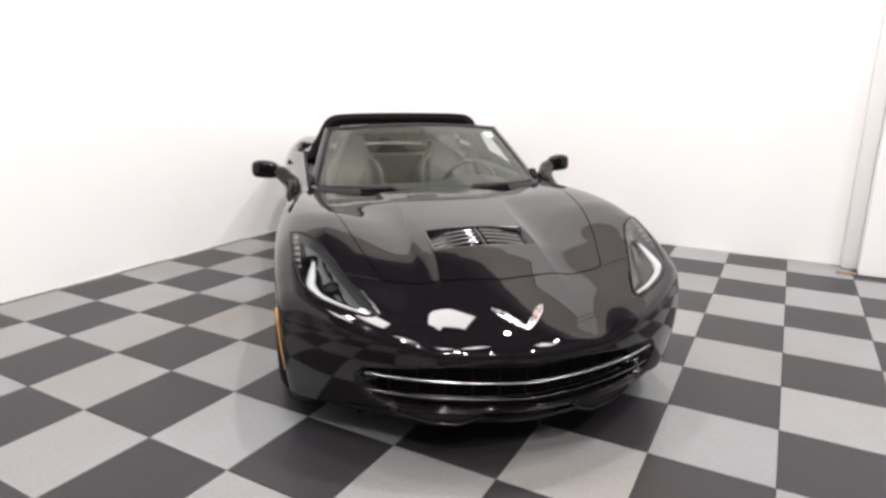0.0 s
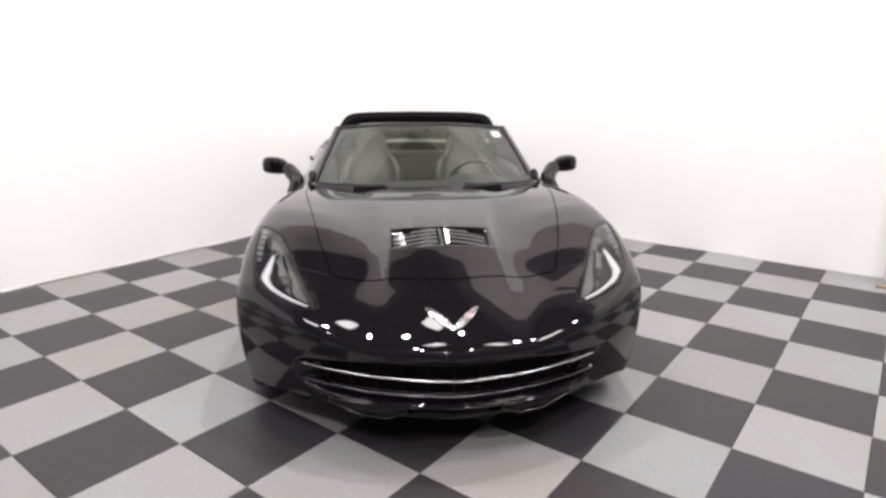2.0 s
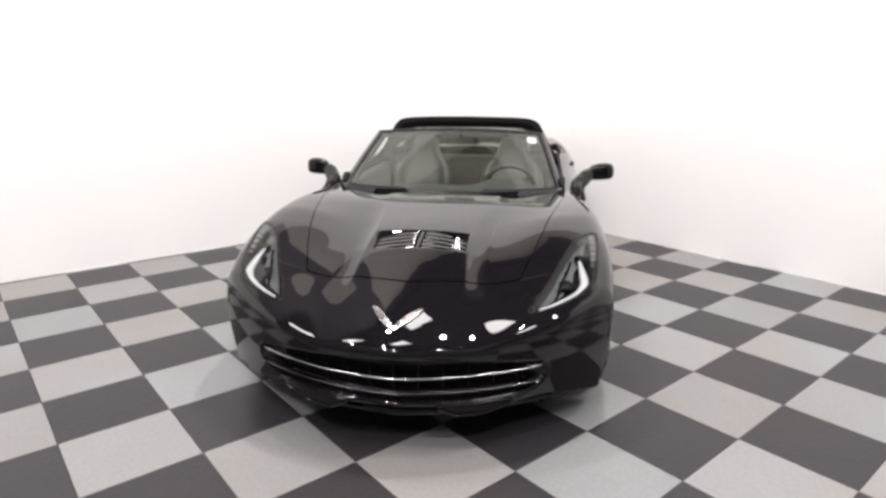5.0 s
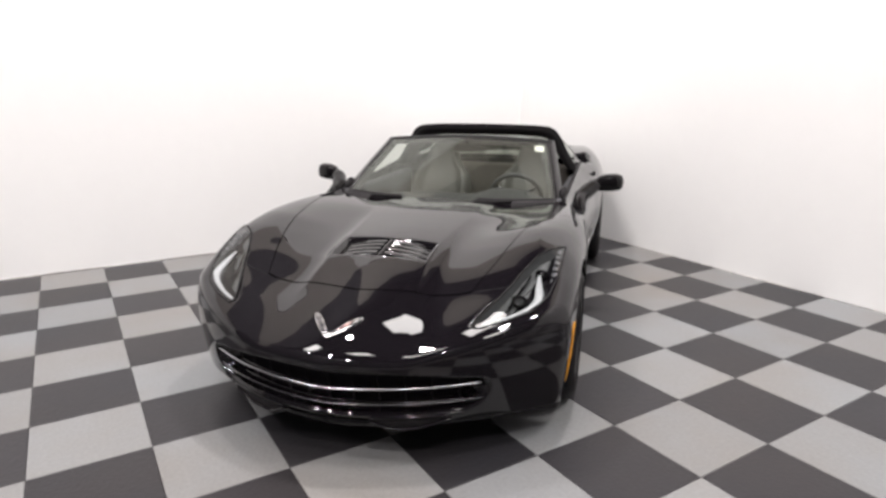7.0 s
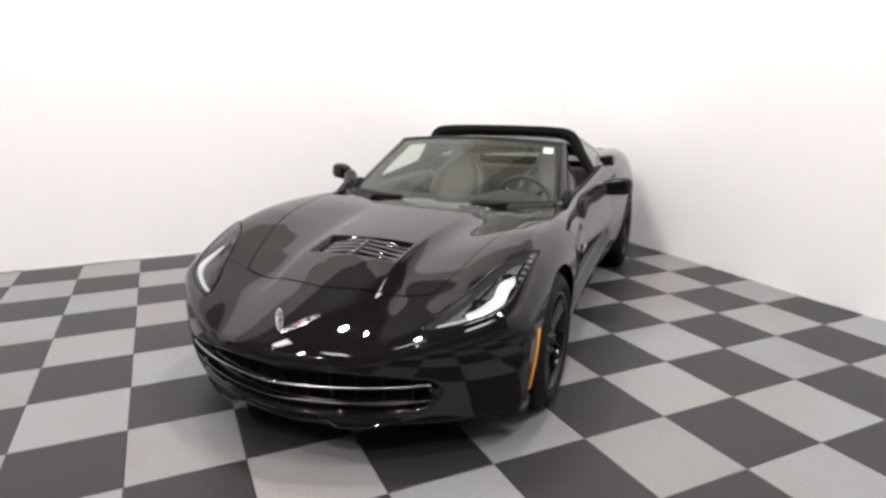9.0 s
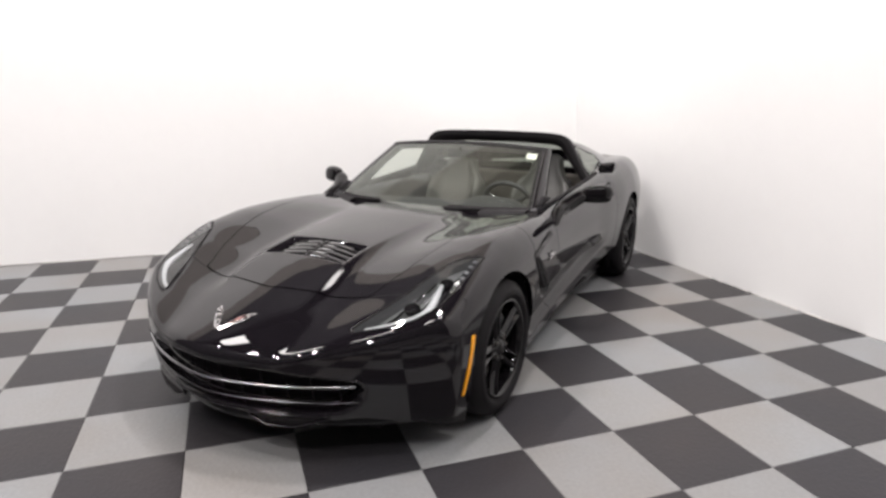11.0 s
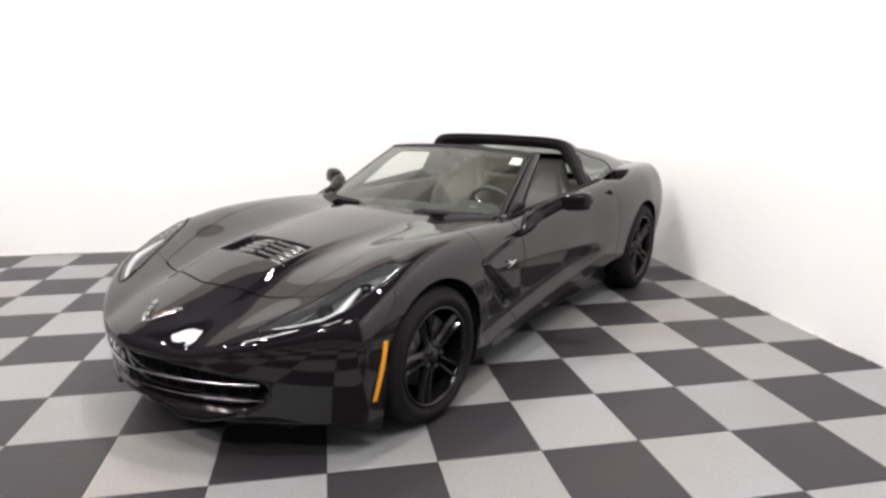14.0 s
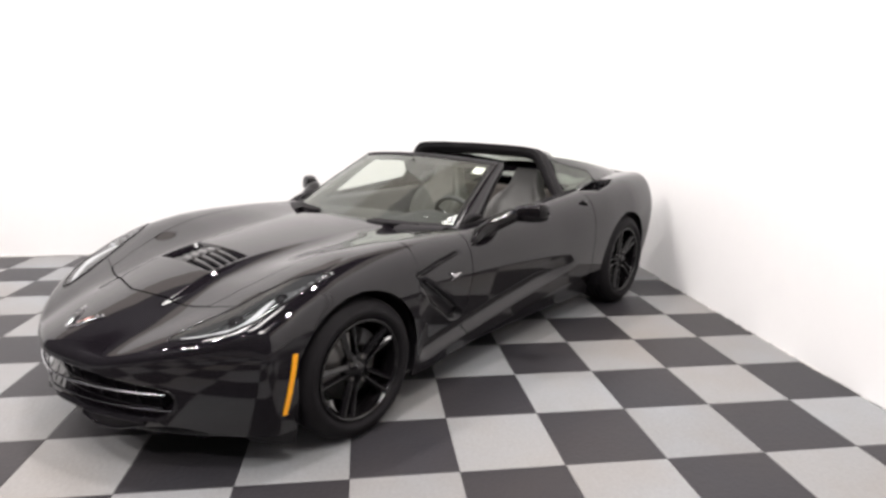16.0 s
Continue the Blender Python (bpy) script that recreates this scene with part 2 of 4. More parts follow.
for x, y, lx, ly, watts in LAMPS:
    fix = tagged(new("ceiling_lamp"), "white lamp panel hanging from the dark ceiling", "lamp", group="ceiling lamps")
    fix.location = (x, y, HANG)
    box("housing", -lx / 2 - 0.03, lx / 2 + 0.03, -ly / 2 - 0.03, ly / 2 + 0.03, -0.02, 0.05, WALL, fix, 0.008)
    box("diffuser", -lx / 2, lx / 2, -ly / 2, ly / 2, -0.04, -0.021, TUBE, fix, 0.006)
    for sx, sy in ((-0.4, -0.4), (0.4, 0.4)):
        box("rod", sx * lx - 0.008, sx * lx + 0.008, sy * ly - 0.008, sy * ly + 0.008, 0.05, CEILING - HANG, STEEL, fix)
for x, y, watts, wide in SPOTS:
    fix = tagged(new("ceiling_spot"), "round spot lamp hanging from the dark ceiling", "lamp", group="ceiling spots")
    fix.location = (x, y, HANG)
    bm = bmesh.new()
    bmesh.ops.create_cone(bm, cap_ends=True, segments=24, radius1=wide / 2 + 0.02, radius2=wide / 4, depth=0.14)
    part("shade", from_bm("shade", bm, WALL), fix)
    box("rod", -0.01, 0.01, -0.01, 0.01, 0.06, CEILING - HANG, STEEL, fix)
tagged(box("loose_shim", 0.80, 0.94, 3.32, 3.36, 0.0, 0.018, WOOD, None, 0.003), "small brown wooden shim lying at the wall's foot", "shim")


# ragged smears of dust and paint where the walls meet the floor
def dust_strip(name, start, step_v, n, off, seed):
    rng = random.Random(seed)
    bm = bmesh.new()
    prev, h = None, 0.003
    for k in range(n):
        h = min(0.007, max(0.001, h + rng.uniform(-0.002, 0.002)))
        d = rng.uniform(0.001, 0.006)
        p = [start[0] + step_v[0] * k, start[1] + step_v[1] * k]
        row = [bm.verts.new((p[0], p[1], h)), bm.verts.new((p[0] + off[0] * 0.0025, p[1] + off[1] * 0.0025, h * 0.8)), bm.verts.new((p[0] + off[0] * d, p[1] + off[1] * d, 0.0006))]
        if prev and rng.random() < 0.82:
            for a in range(2):
                bm.faces.new((prev[a], prev[a + 1], row[a + 1], row[a]))
        prev = row
    for v in [v for v in bm.verts if not v.link_faces]:
        bm.verts.remove(v)
    return tagged(part(name, from_bm(name, bm, DUST, True)), "thin pale smear of dust along the wall's foot", "dust", kind="stuff")


dust_strip("wall_dust", (WEST + 0.001, -3.5), (0, 0.03), 236, (1, 0), 3)
dust_strip("wall_dust", (-2.74, NORTH - 0.001), (0.03, 0), 118, (0, -1), 5)


# ---- the car: x ahead of the front axle, y to its left, z up ----
car = tagged(new("sports_car"), "gloss black two-seat sports car with its roof panel removed", "car")
car.matrix_world = pose(-1.005, 0.352, 0, 0, 0, -47.6)

RF, RR, BASE = 0.327, 0.341, 2.735          # tyre radii and wheelbase
ARCH_F, ARCH_R = 0.368, 0.378              # wheel arch radii


def curve(*pts):
    """A smooth function through (x, value) pairs, x falling or rising."""
    p = np.array(sorted(pts), float)
    xs, ys = p[:, 0], p[:, 1]
    d = np.diff(ys) / np.diff(xs)
    m = np.concatenate([[d[0]], np.where(d[1:] * d[:-1] > 0, 2 * d[1:] * d[:-1] / (d[1:] + d[:-1] + 1e-12), 0), [d[-1]]])

    def f(x):
        x = np.clip(np.asarray(x, float), xs[0], xs[-1])
        i = np.clip(np.searchsorted(xs, x) - 1, 0, len(xs) - 2)
        h = xs[i + 1] - xs[i]
        t = (x - xs[i]) / h
        return (1 + 2 * t) * (1 - t) ** 2 * ys[i] + t * (1 - t) ** 2 * h * m[i] + t * t * (3 - 2 * t) * ys[i + 1] + t * t * (t - 1) * h * m[i + 1]
    return f


def smax(a, b, k):
    h = np.maximum(k - np.abs(a - b), 0) / k
    return np.maximum(a, b) + h * h * k / 4


def step(a, b, x):
    t = np.clip((x - a) / (b - a), 0, 1)
    return t * t * (3 - 2 * t)


# lines of the body along its length
WIDE = curve((1.1, 0.84), (0.6, 0.895), (0.4, 0.915), (0.2, 0.932), (0, 0.938), (-0.3, 0.932), (-0.7, 0.91), (-1.2, 0.90), (-1.7, 0.905), (-2.1, 0.925), (-2.5, 0.94), (-2.8, 0.938), (-3.1, 0.915), (-3.35, 0.88), (-3.6, 0.83))
WIDEST_AT = curve((1.0, 0.40), (0.4, 0.50), (0, 0.56), (-0.7, 0.60), (-1.5, 0.62), (-2.6, 0.64), (-3.5, 0.66))
CENTRE = curve((1.05, 0.40), (0.97, 0.475), (0.90, 0.525), (0.82, 0.563), (0.7, 0.610), (0.6, 0.6455), (0.5, 0.680), (0.4, 0.713), (0.3, 0.741), (0.1, 0.775), (-0.2, 0.805), (-0.5, 0.828), (-0.8, 0.84), (-1.2, 0.85), (-2.0, 0.95), (-3.3, 0.965), (-3.6, 0.94))
VALLEY = curve((1.05, 0.39), (0.9, 0.500), (0.7, 0.594), (0.5, 0.650), (0.3, 0.703), (0.1, 0.742), (-0.2, 0.784), (-0.5, 0.814), (-0.8, 0.817), (-1.2, 0.83), (-2.0, 0.90), (-2.6, 0.945), (-3.3, 0.955), (-3.6, 0.93))
CREST = curve((1.05, 0.38), (0.9, 0.475), (0.75, 0.550), (0.6, 0.610), (0.45, 0.667), (0.3, 0.732), (0.1, 0.802), (-0.1, 0.834), (-0.35, 0.841), (-0.6, 0.838), (-0.85, 0.828), (-1.3, 0.852), (-1.8, 0.888), (-2.3, 0.93), (-2.7, 0.955), (-3.05, 0.966), (-3.3, 0.963), (-3.6, 0.94))
CREST_AT = curve((1.0, 0.36), (0.75, 0.48), (0.6, 0.585), (0.45, 0.675), (0.3, 0.72), (0.15, 0.738), (0.0, 0.74), (-0.2, 0.76), (-0.8, 0.77), (-1.5, 0.76), (-2.2, 0.77), (-2.8, 0.76), (-3.5, 0.72))
BULGE = curve((1.0, 0.16), (0.8, 0.215), (0.7, 0.245), (0.60, 0.258), (0.50, 0.254), (0.35, 0.245), (0.1, 0.25), (-0.2, 0.275), (-0.5, 0.312), (-0.8, 0.36))


def top(x, y):
    """Height of the hood, fenders and rear deck."""
    a = np.abs(y)
    yc, yb = CREST_AT(x), BULGE(x)
    zc, zv, zf = CENTRE(x), VALLEY(x), CREST(x)
    inner = zc - 0.012 * (a / np.maximum(yb, 0.05)) ** 2
    w = np.clip((a - yb) / 0.11, 0, 1)
    fade = step(0.46, 0.74, x)             # the crease dies away on the nose
    t = (1 - (1 - w) ** 2) * (1 - fade) + fade * step(yb, yb + 0.29, a)
    mid = inner * (1 - t) + t * zv - step(0.3, 0.62, x) * 0.07 * (np.sqrt(a ** 2 + 0.0064) - 0.08)   # faint prow along the nose
    u = step(yb + 0.06, yc, a)
    z = mid * (1 - u) + zf * u
    out = np.maximum(a - yc, 0)
    return z - (1.6 - 1.05 * step(-0.1, 0.35, x)) * out ** 2


def side(x, z):
    """Half width of the body's flank at that height."""
    zw = WIDEST_AT(x)
    up, low = np.maximum(z - zw, 0), np.maximum(zw - z, 0)
    y = WIDE(x) - (0.62 + 0.5 * step(-0.3, -0.9, x)) * up ** 2 - 0.30 * low ** 2
    # hollow of the door between two creases
    c1 = 0.635 - 0.10 * np.clip((-0.5 - x) / 1.4, 0, 1)
    c2 = 0.26 + 0.20 * np.clip((-0.5 - x) / 1.4, 0, 1.2)
    along = step(-0.36, -0.52, x) * (1 - step(-1.55, -2.0, x))
    f = np.clip((c1 - z) / np.maximum(c1 - c2, 0.05), 0, 1)
    back = 1 - step(0, 0.05, c2 - z)
    return y - along * 0.055 * f * back


def front(y, z):
    """How far ahead the nose reaches."""
    a = np.abs(y)
    x = 0.962 - 0.09 * np.sqrt(a ** 2 + 0.0004) - 0.40 * a ** 2 - 0.12 * a ** 4
    return x - 0.9 * np.maximum(z - 0.45, 0) ** 2 - 0.45 * np.maximum(0.43 - z, 0) ** 1.6


def rear(y, z):
    return -3.47 + 0.22 * np.abs(y) ** 2 + 0.35 * np.maximum(0.75 - z, 0) ** 1.5


RECESS = []                                # functions of (x, |y|, z): depth of a pocket in the skin


def stretch(x):
    """The tail drawn out a little behind the doors."""
    return np.where(x < -1.2, -1.2 + (x + 1.2) / 1.02, x)


def skin(p, off=0.0):
    """Below zero inside the body."""
    x, y, z = stretch(p[..., 0]), np.abs(p[..., 1]), p[..., 2]
    d = smax(y - side(x, z), (z - top(x, y)) * 0.85, 0.09)
    d = smax(d, (x - front(y, z) + 0.004) * 0.85, 0.024)
    d = smax(d, rear(y, z) - x, 0.06)
    return d - off


def pocket(p):
    x, y, z = p[..., 0], np.abs(p[..., 1]), p[..., 2]
    return sum((f(x, y, z) for f in RECESS), np.zeros(x.shape))


def meet(o, d, reach=1.6, off=0.0):
    """Where rays from o along d leave the body."""
    o, d = np.broadcast_arrays(np.asarray(o, float), np.asarray(d, float))
    shape = o.shape
    o, d = o.reshape(-1, 3), d.reshape(-1, 3)
    d = d / np.linalg.norm(d, axis=-1, keepdims=True)
    lo, hi = np.zeros(len(o)), np.full(len(o), reach)
    left = np.arange(len(o))
    for t in np.linspace(reach, 0, 28)[1:]:
        ins = skin(o[left] + d[left] * t, off) < 0
        lo[left[ins]] = t
        hi[left[~ins]] = t
        left = left[~ins]
        if not len(left):
            break
    for _ in range(13):
        mid = (lo + hi) / 2
        ins = skin(o + d * mid[:, None], off) < 0
        lo, hi = np.where(ins, mid, lo), np.where(ins, hi, mid)
    t = (lo + hi) / 2
    if RECESS:
        for _ in range(3):
            deep = np.nonzero(pocket(o + d * t[:, None]) > 0)[0] if _ == 0 else deep
            if not len(deep):
                break
            p = o[deep] + d[deep] * t[deep, None]
            want = pocket(p) if _ == 0 else want
            e = 0.002
            slope = (skin(p, off) - skin(p - d[deep] * e, off)) / e
            t[deep] -= (skin(p, off) + want) / np.maximum(slope, 0.3)
    return (o + d * t[:, None]).reshape(shape)


def grid_mesh(name, P, mat, thick=0.012, flip=False, closed=False):
    """A panel: a grid of points, with its rim turned in."""
    n, m = P.shape[:2]
    nu = np.gradient(P, axis=0)
    nv = np.gradient(P, axis=1)
    N = np.cross(nu, nv)
    N /= np.maximum(np.linalg.norm(N, axis=-1, keepdims=True), 1e-9)
    if thick:                              # which way is out: away from the middle of the car
        ref = np.array([np.clip(P[..., 0].mean(), -2.6, 0.3), 0, 0.4])
        flip = bool((N * (P - ref)).sum() < 0)
    if flip:
        N = -N
    verts = list(P.reshape(-1, 3))
    faces = []
    idx = np.arange(n * m).reshape(n, m)
    for i in range(n - 1):
        for j in range(m - 1):
            q = (idx[i, j], idx[i + 1, j], idx[i + 1, j + 1], idx[i, j + 1])
            faces.append(q[::-1] if flip else q)
    if thick:
        loop = list(idx[:, 0]) + list(idx[-1, 1:]) + list(idx[-2::-1, -1]) + list(idx[0, -2:0:-1])
        flat = N.reshape(-1, 3)
        base = len(verts)
        for k in loop:
            verts.append(verts[k])
            verts.append(verts[k] - flat[k] * thick)
        for a in range(len(loop)):
            b = (a + 1) % len(loop)
            q = (base + 2 * a, base + 2 * b, base + 2 * b + 1, base + 2 * a + 1)
            faces.append(q if flip else q[::-1])
    return mesh_of(name, verts, faces, mat)


def mirrored(P):
    return P * np.array([1, -1, 1.0])


def both(name, P, mat, parent, label="", flip=False, thick=0.012):
    a = part(name, grid_mesh(name, P, mat, thick, flip), parent, label)
    b = part(name, grid_mesh(name, mirrored(P), mat, thick, not flip), parent, label)
    return a, b


def tube(name, pts, radius, mat, sides=8, flat=1.0, cap=True):
    """A round or flattened bar along points; radius may be a list."""
    P = np.array(pts, float)
    n = len(P)
    R = np.broadcast_to(np.asarray(radius, float), (n,))
    T = np.gradient(P, axis=0)
    T /= np.linalg.norm(T, axis=1, keepdims=True)
    up = np.array([0, 0, 1.0])
    S = np.cross(T, up)
    bad = np.linalg.norm(S, axis=1) < 1e-3
    S[bad] = (0, 1, 0)
    S /= np.linalg.norm(S, axis=1, keepdims=True)
    U = np.cross(S, T)
    verts, faces = [], []
    for i in range(n):
        for k in range(sides):
            a = 2 * math.pi * (k + 0.5) / sides
            verts.append(P[i] + R[i] * (math.cos(a) * S[i] + flat * math.sin(a) * U[i]))
    for i in range(n - 1):
        for k in range(sides):
            b = (k + 1) % sides
            faces.append((i * sides + k, i * sides + b, (i + 1) * sides + b, (i + 1) * sides + k))
    if cap:
        faces.append(tuple(range(sides))[::-1])
        faces.append(tuple((n - 1) * sides + k for k in range(sides)))
    return mesh_of(name, verts, faces, mat)


def along(pts, n):
    """n points on a smooth line through pts."""
    p = np.array(pts, float)
    s = np.concatenate([[0], np.cumsum(np.linalg.norm(np.diff(p, axis=0), axis=1))])
    t = np.linspace(0, s[-1], n)
    return np.stack([curve(*zip(s, p[:, k]))(t) for k in range(p.shape[1])], 1)


# ---- cut lines ----
SEAM_X = 0.34                              # where fascia and fender meet
CORNER_X, CORNER_Y = 0.474, 0.492          # front corner of the hood
HOODSIDE = curve((-0.95, 0.745), (-0.58, 0.722), (-0.42, 0.70), (-0.08, 0.635), (0.14, 0.588), (0.28, 0.553), (SEAM_X, 0.534), (CORNER_X, CORNER_Y))
HOODFRONT = curve((0, 0.584), (0.03, 0.580), (0.22, 0.541), (0.40, 0.503), (0.46, 0.488), (CORNER_Y, CORNER_X))
HOODREAR = curve((0, -0.70), (0.3, -0.715), (0.5, -0.76), (0.72, -0.90))


# pockets: headlamps, grille mouth
def in_poly(x, y, poly):
    """Signed distance to a polygon, below zero inside."""
    d = np.full(np.shape(x), 1e9)
    inside = np.zeros(np.shape(x), bool)
    n = len(poly)
    for k in range(n):
        (ax, ay), (bx, by) = poly[k], poly[(k + 1) % n]
        ex, ey = bx - ax, by - ay
        t = np.clip(((x - ax) * ex + (y - ay) * ey) / (ex * ex + ey * ey), 0, 1)
        d = np.minimum(d, np.hypot(x - ax - t * ex, y - ay - t * ey))
        cross = ((ay > y) != (by > y)) & (x < (bx - ax) * (y - ay) / (by - ay + 1e-12) + ax)
        inside ^= cross
    return np.where(inside, -d, d)


HEADLAMP = [(0.105, 0.85), (0.25, 0.846), (0.35, 0.834), (0.45, 0.815), (0.55, 0.76), (0.63, 0.665), (0.69, 0.562), (0.675, 0.545), (0.605, 0.572), (0.54, 0.60), (0.42, 0.652), (0.30, 0.70), (0.21, 0.742), (0.16, 0.79)]
INTAKE = [(-2.20, 0.778), (-2.42, 0.705), (-2.64, 0.675), (-2.76, 0.765), (-2.62, 0.812), (-2.40, 0.835)]
SLOT_UP = [(-0.34, 0.698), (-0.52, 0.733), (-0.70, 0.757), (-0.735, 0.737), (-0.55, 0.712), (-0.40, 0.682)]
SLOT_LOW = [(-0.34, 0.698), (-0.40, 0.682), (-0.60, 0.545), (-0.80, 0.40), (-0.78, 0.345), (-0.70, 0.37), (-0.50, 0.52), (-0.40, 0.63)]
GRILLE = [(-0.05, 0.452), (0.15, 0.448), (0.30, 0.436), (0.45, 0.418), (0.585, 0.398), (0.622, 0.378), (0.628, 0.350), (0.618, 0.316), (0.585, 0.280), (0.535, 0.256), (0.40, 0.250), (0.20, 0.254), (-0.05, 0.258)]


def lamp_pocket(x, y, z):
    d = in_poly(x, y, HEADLAMP)
    return 0.05 * step(0.0, -0.014, d) * step(0.47, 0.5, z)


def grille_pocket(x, y, z):
    d = in_poly(y, z, GRILLE)
    return 0.10 * step(0.0, -0.016, d) * step(0.45, 0.55, x)


def vent_pocket(x, y, z):
    d = np.maximum(np.abs(x - 0.22) - 0.105, y - 0.235)
    return 0.045 * step(0.0, -0.004, d) * step(0.5, 0.6, z)


def intake_pocket(x, y, z):
    return 0.08 * step(0.0, -0.012, in_poly(x, y, INTAKE)) * step(0.8, 0.85, z)


def slot_pocket(x, y, z):
    d = np.minimum(in_poly(x, z, SLOT_UP), in_poly(x, z, SLOT_LOW))
    return 0.035 * step(0.0, -0.008, d) * step(0.7, 0.78, y)


# smooth skin first, for lenses and bars
def on_top(x, y, off=0.0):
    x, y = np.asarray(x, float), np.asarray(y, float)
    o = np.stack([x, y, np.full_like(x, 0.35)], -1)
    return meet(o, np.array([0, 0, 1.0]), 0.8, off)


def on_side(x, z, off=0.0):
    x, z = np.asarray(x, float), np.asarray(z, float)
    o = np.stack([x, np.full_like(x, 0.3), z], -1)
    return meet(o, np.array([0, 1.0, 0]), 0.9, off)


def on_front(y, z, off=0.0):
    y, z = np.asarray(y, float), np.asarray(z, float)
    o = np.stack([np.full_like(y, 0.2), y, z], -1)
    return meet(o, np.array([1.0, 0, 0]), 1.0, off)


# ---- lenses and bars that follow the smooth skin ----
def outline(poly, n):
    """The closed outline at even steps."""
    p = np.array(poly, float)
    s = np.concatenate([[0], np.cumsum(np.hypot(*np.diff(np.vstack([p, p[:1]]), axis=0).T))])
    t = np.linspace(0, s[-1], n)
    q = np.vstack([p, p[:1]])
    return np.stack([np.interp(t, s, q[:, k]) for k in (0, 1)], 1)


LENS_RIM = outline(HEADLAMP, 97)
core = np.stack([np.clip(LENS_RIM[:, 0], 0.2, 0.6), 0.82 - 0.52 * (np.clip(LENS_RIM[:, 0], 0.2, 0.6) - 0.2)], 1)
w = np.linspace(0.02, 1.0, 14)[None, :, None]
LENS_XY = core[:, None] * (1 - w) + LENS_RIM[:, None] * w
LENS_P = on_top(LENS_XY[..., 0], LENS_XY[..., 1], 0.001)
BOWL_P = on_top(LENS_XY[..., 0], LENS_XY[..., 1], -0.042)

GR_Y = np.linspace(-1, 1, 61)


def bar_line(half, z_mid, z_end, off, power=2.0):
    y = GR_Y * half
    z = z_mid + (z_end - z_mid) * np.abs(GR_Y) ** power
    return on_front(y, z, off)


BARS = [bar_line(0.595, 0.370, 0.374, -0.004, 1.6), bar_line(0.60, 0.300, 0.300, -0.004, 4.0), bar_line(0.535, 0.250, 0.244, 0.001, 2.0)]
HOOK_P = on_front(np.array([0.600, 0.624, 0.632, 0.623, 0.592, 0.535]), np.array([0.398, 0.380, 0.350, 0.312, 0.276, 0.246]), 0.0)

AMBER_P = on_side(np.array([[0.343, 0.364], [0.352, 0.373], [0.362, 0.383], [0.372, 0.393], [0.383, 0.404], [0.394, 0.415]]), np.array([[0.515, 0.518], [0.46, 0.463], [0.41, 0.413], [0.36, 0.363], [0.31, 0.313], [0.26, 0.263]]), 0.004)
HANDLE_P = on_side(np.array([-2.14]), np.array([0.845]))[0]
BADGE_P = on_side(np.array([-0.66]), np.array([0.632]))[0]
BOTTOM = curve((0, 0.238), (20, 0.232), (32, 0.205), (45, 0.208), (58, 0.225), (72, 0.19), (90, 0.165))
GRILLE_BACK = on_front(*np.meshgrid(np.linspace(-0.60, 0.60, 61), np.linspace(0.245, 0.45, 9), indexing="ij"), -0.085)
RECESS.extend((lamp_pocket, grille_pocket, vent_pocket, intake_pocket, slot_pocket))

# ---- hood ----
u, v = np.linspace(0, 1, 150), np.linspace(-1, 1, 161)
HP = np.zeros((150, 161, 2))
VENTCOL = v[80 + int(round(80 * 0.235 / float(HOODSIDE(0.22))))]
for k, s in enumerate(v):
    # columns fan from the rear edge to the front seam
    xf = float(HOODFRONT(abs(s) * CORNER_Y)) - 0.007
    x0 = float(HOODREAR(abs(s) * 0.72))
    # rows and columns keep to the vent's edges
    xs = np.interp(np.arange(150), [0, 85, 86, 87, 88, 111, 112, 113, 114, 149], [x0, 0.112, 0.115, 0.118, 0.121, 0.319, 0.322, 0.325, 0.328, xf])
    wide = HOODSIDE(xs) - 0.004
    near = step(0.0, 0.09, xs) * step(0.44, 0.35, xs)
    HP[:, k, 0] = xs
    HP[:, k, 1] = s * wide + np.sign(s) * (0.235 - VENTCOL * wide) * near * np.clip(np.minimum(abs(s) / VENTCOL, (1 - abs(s)) / (1 - VENTCOL)), 0, 1)
hood = part("hood", grid_mesh("hood", on_top(HP[..., 0], HP[..., 1]), PAINT, 0.02, True), car, "gloss black hood with a raised centre and vents")

# ---- front fascia ----
az = np.radians(np.linspace(-90, 90, 241))
sy = np.linspace(0, CORNER_Y, 40)
sx = np.linspace(CORNER_X, SEAM_X, 20)[1:]
line_x, line_y = np.concatenate([HOODFRONT(sy), sx]), np.concatenate([sy, HOODSIDE(sx)])
rr = np.interp(np.abs(az), np.arctan2(line_y, line_x - SEAM_X), np.hypot(line_x - SEAM_X, line_y))
qx, qy = SEAM_X + rr * np.cos(az), rr * np.sin(az)
Q = on_top(qx + 0.001, qy)
z0 = 0.30
emax = np.arctan2(Q[:, 2] - z0, np.hypot(Q[:, 0] - SEAM_X, Q[:, 1]))
low_z = BOTTOM(np.degrees(np.abs(az)))
reach = np.full(az.shape, 0.7)
for _ in range(4):
    low_p = meet(np.stack([np.full(az.shape, SEAM_X), 0 * az, low_z], -1), np.stack([np.cos(az), np.sin(az), 0 * az], -1), 1.2, 0.0)
    reach = np.hypot(low_p[:, 0] - SEAM_X, low_p[:, 1])
emin = np.arctan2(low_z - z0, reach)[:, None]
vv = np.linspace(0, 1, 150)
el = emin + (emax[:, None] - emin) * vv[None]
D = np.stack([np.cos(el) * np.cos(az)[:, None], np.cos(el) * np.sin(az)[:, None], np.sin(el)], -1)
FP = meet(np.array([SEAM_X, 0, z0]), D, 1.5)
fascia = part("front_fascia", grid_mesh("front_fascia", FP, PAINT, 0.01, True), car, "gloss black nose with a wide grille mouth")

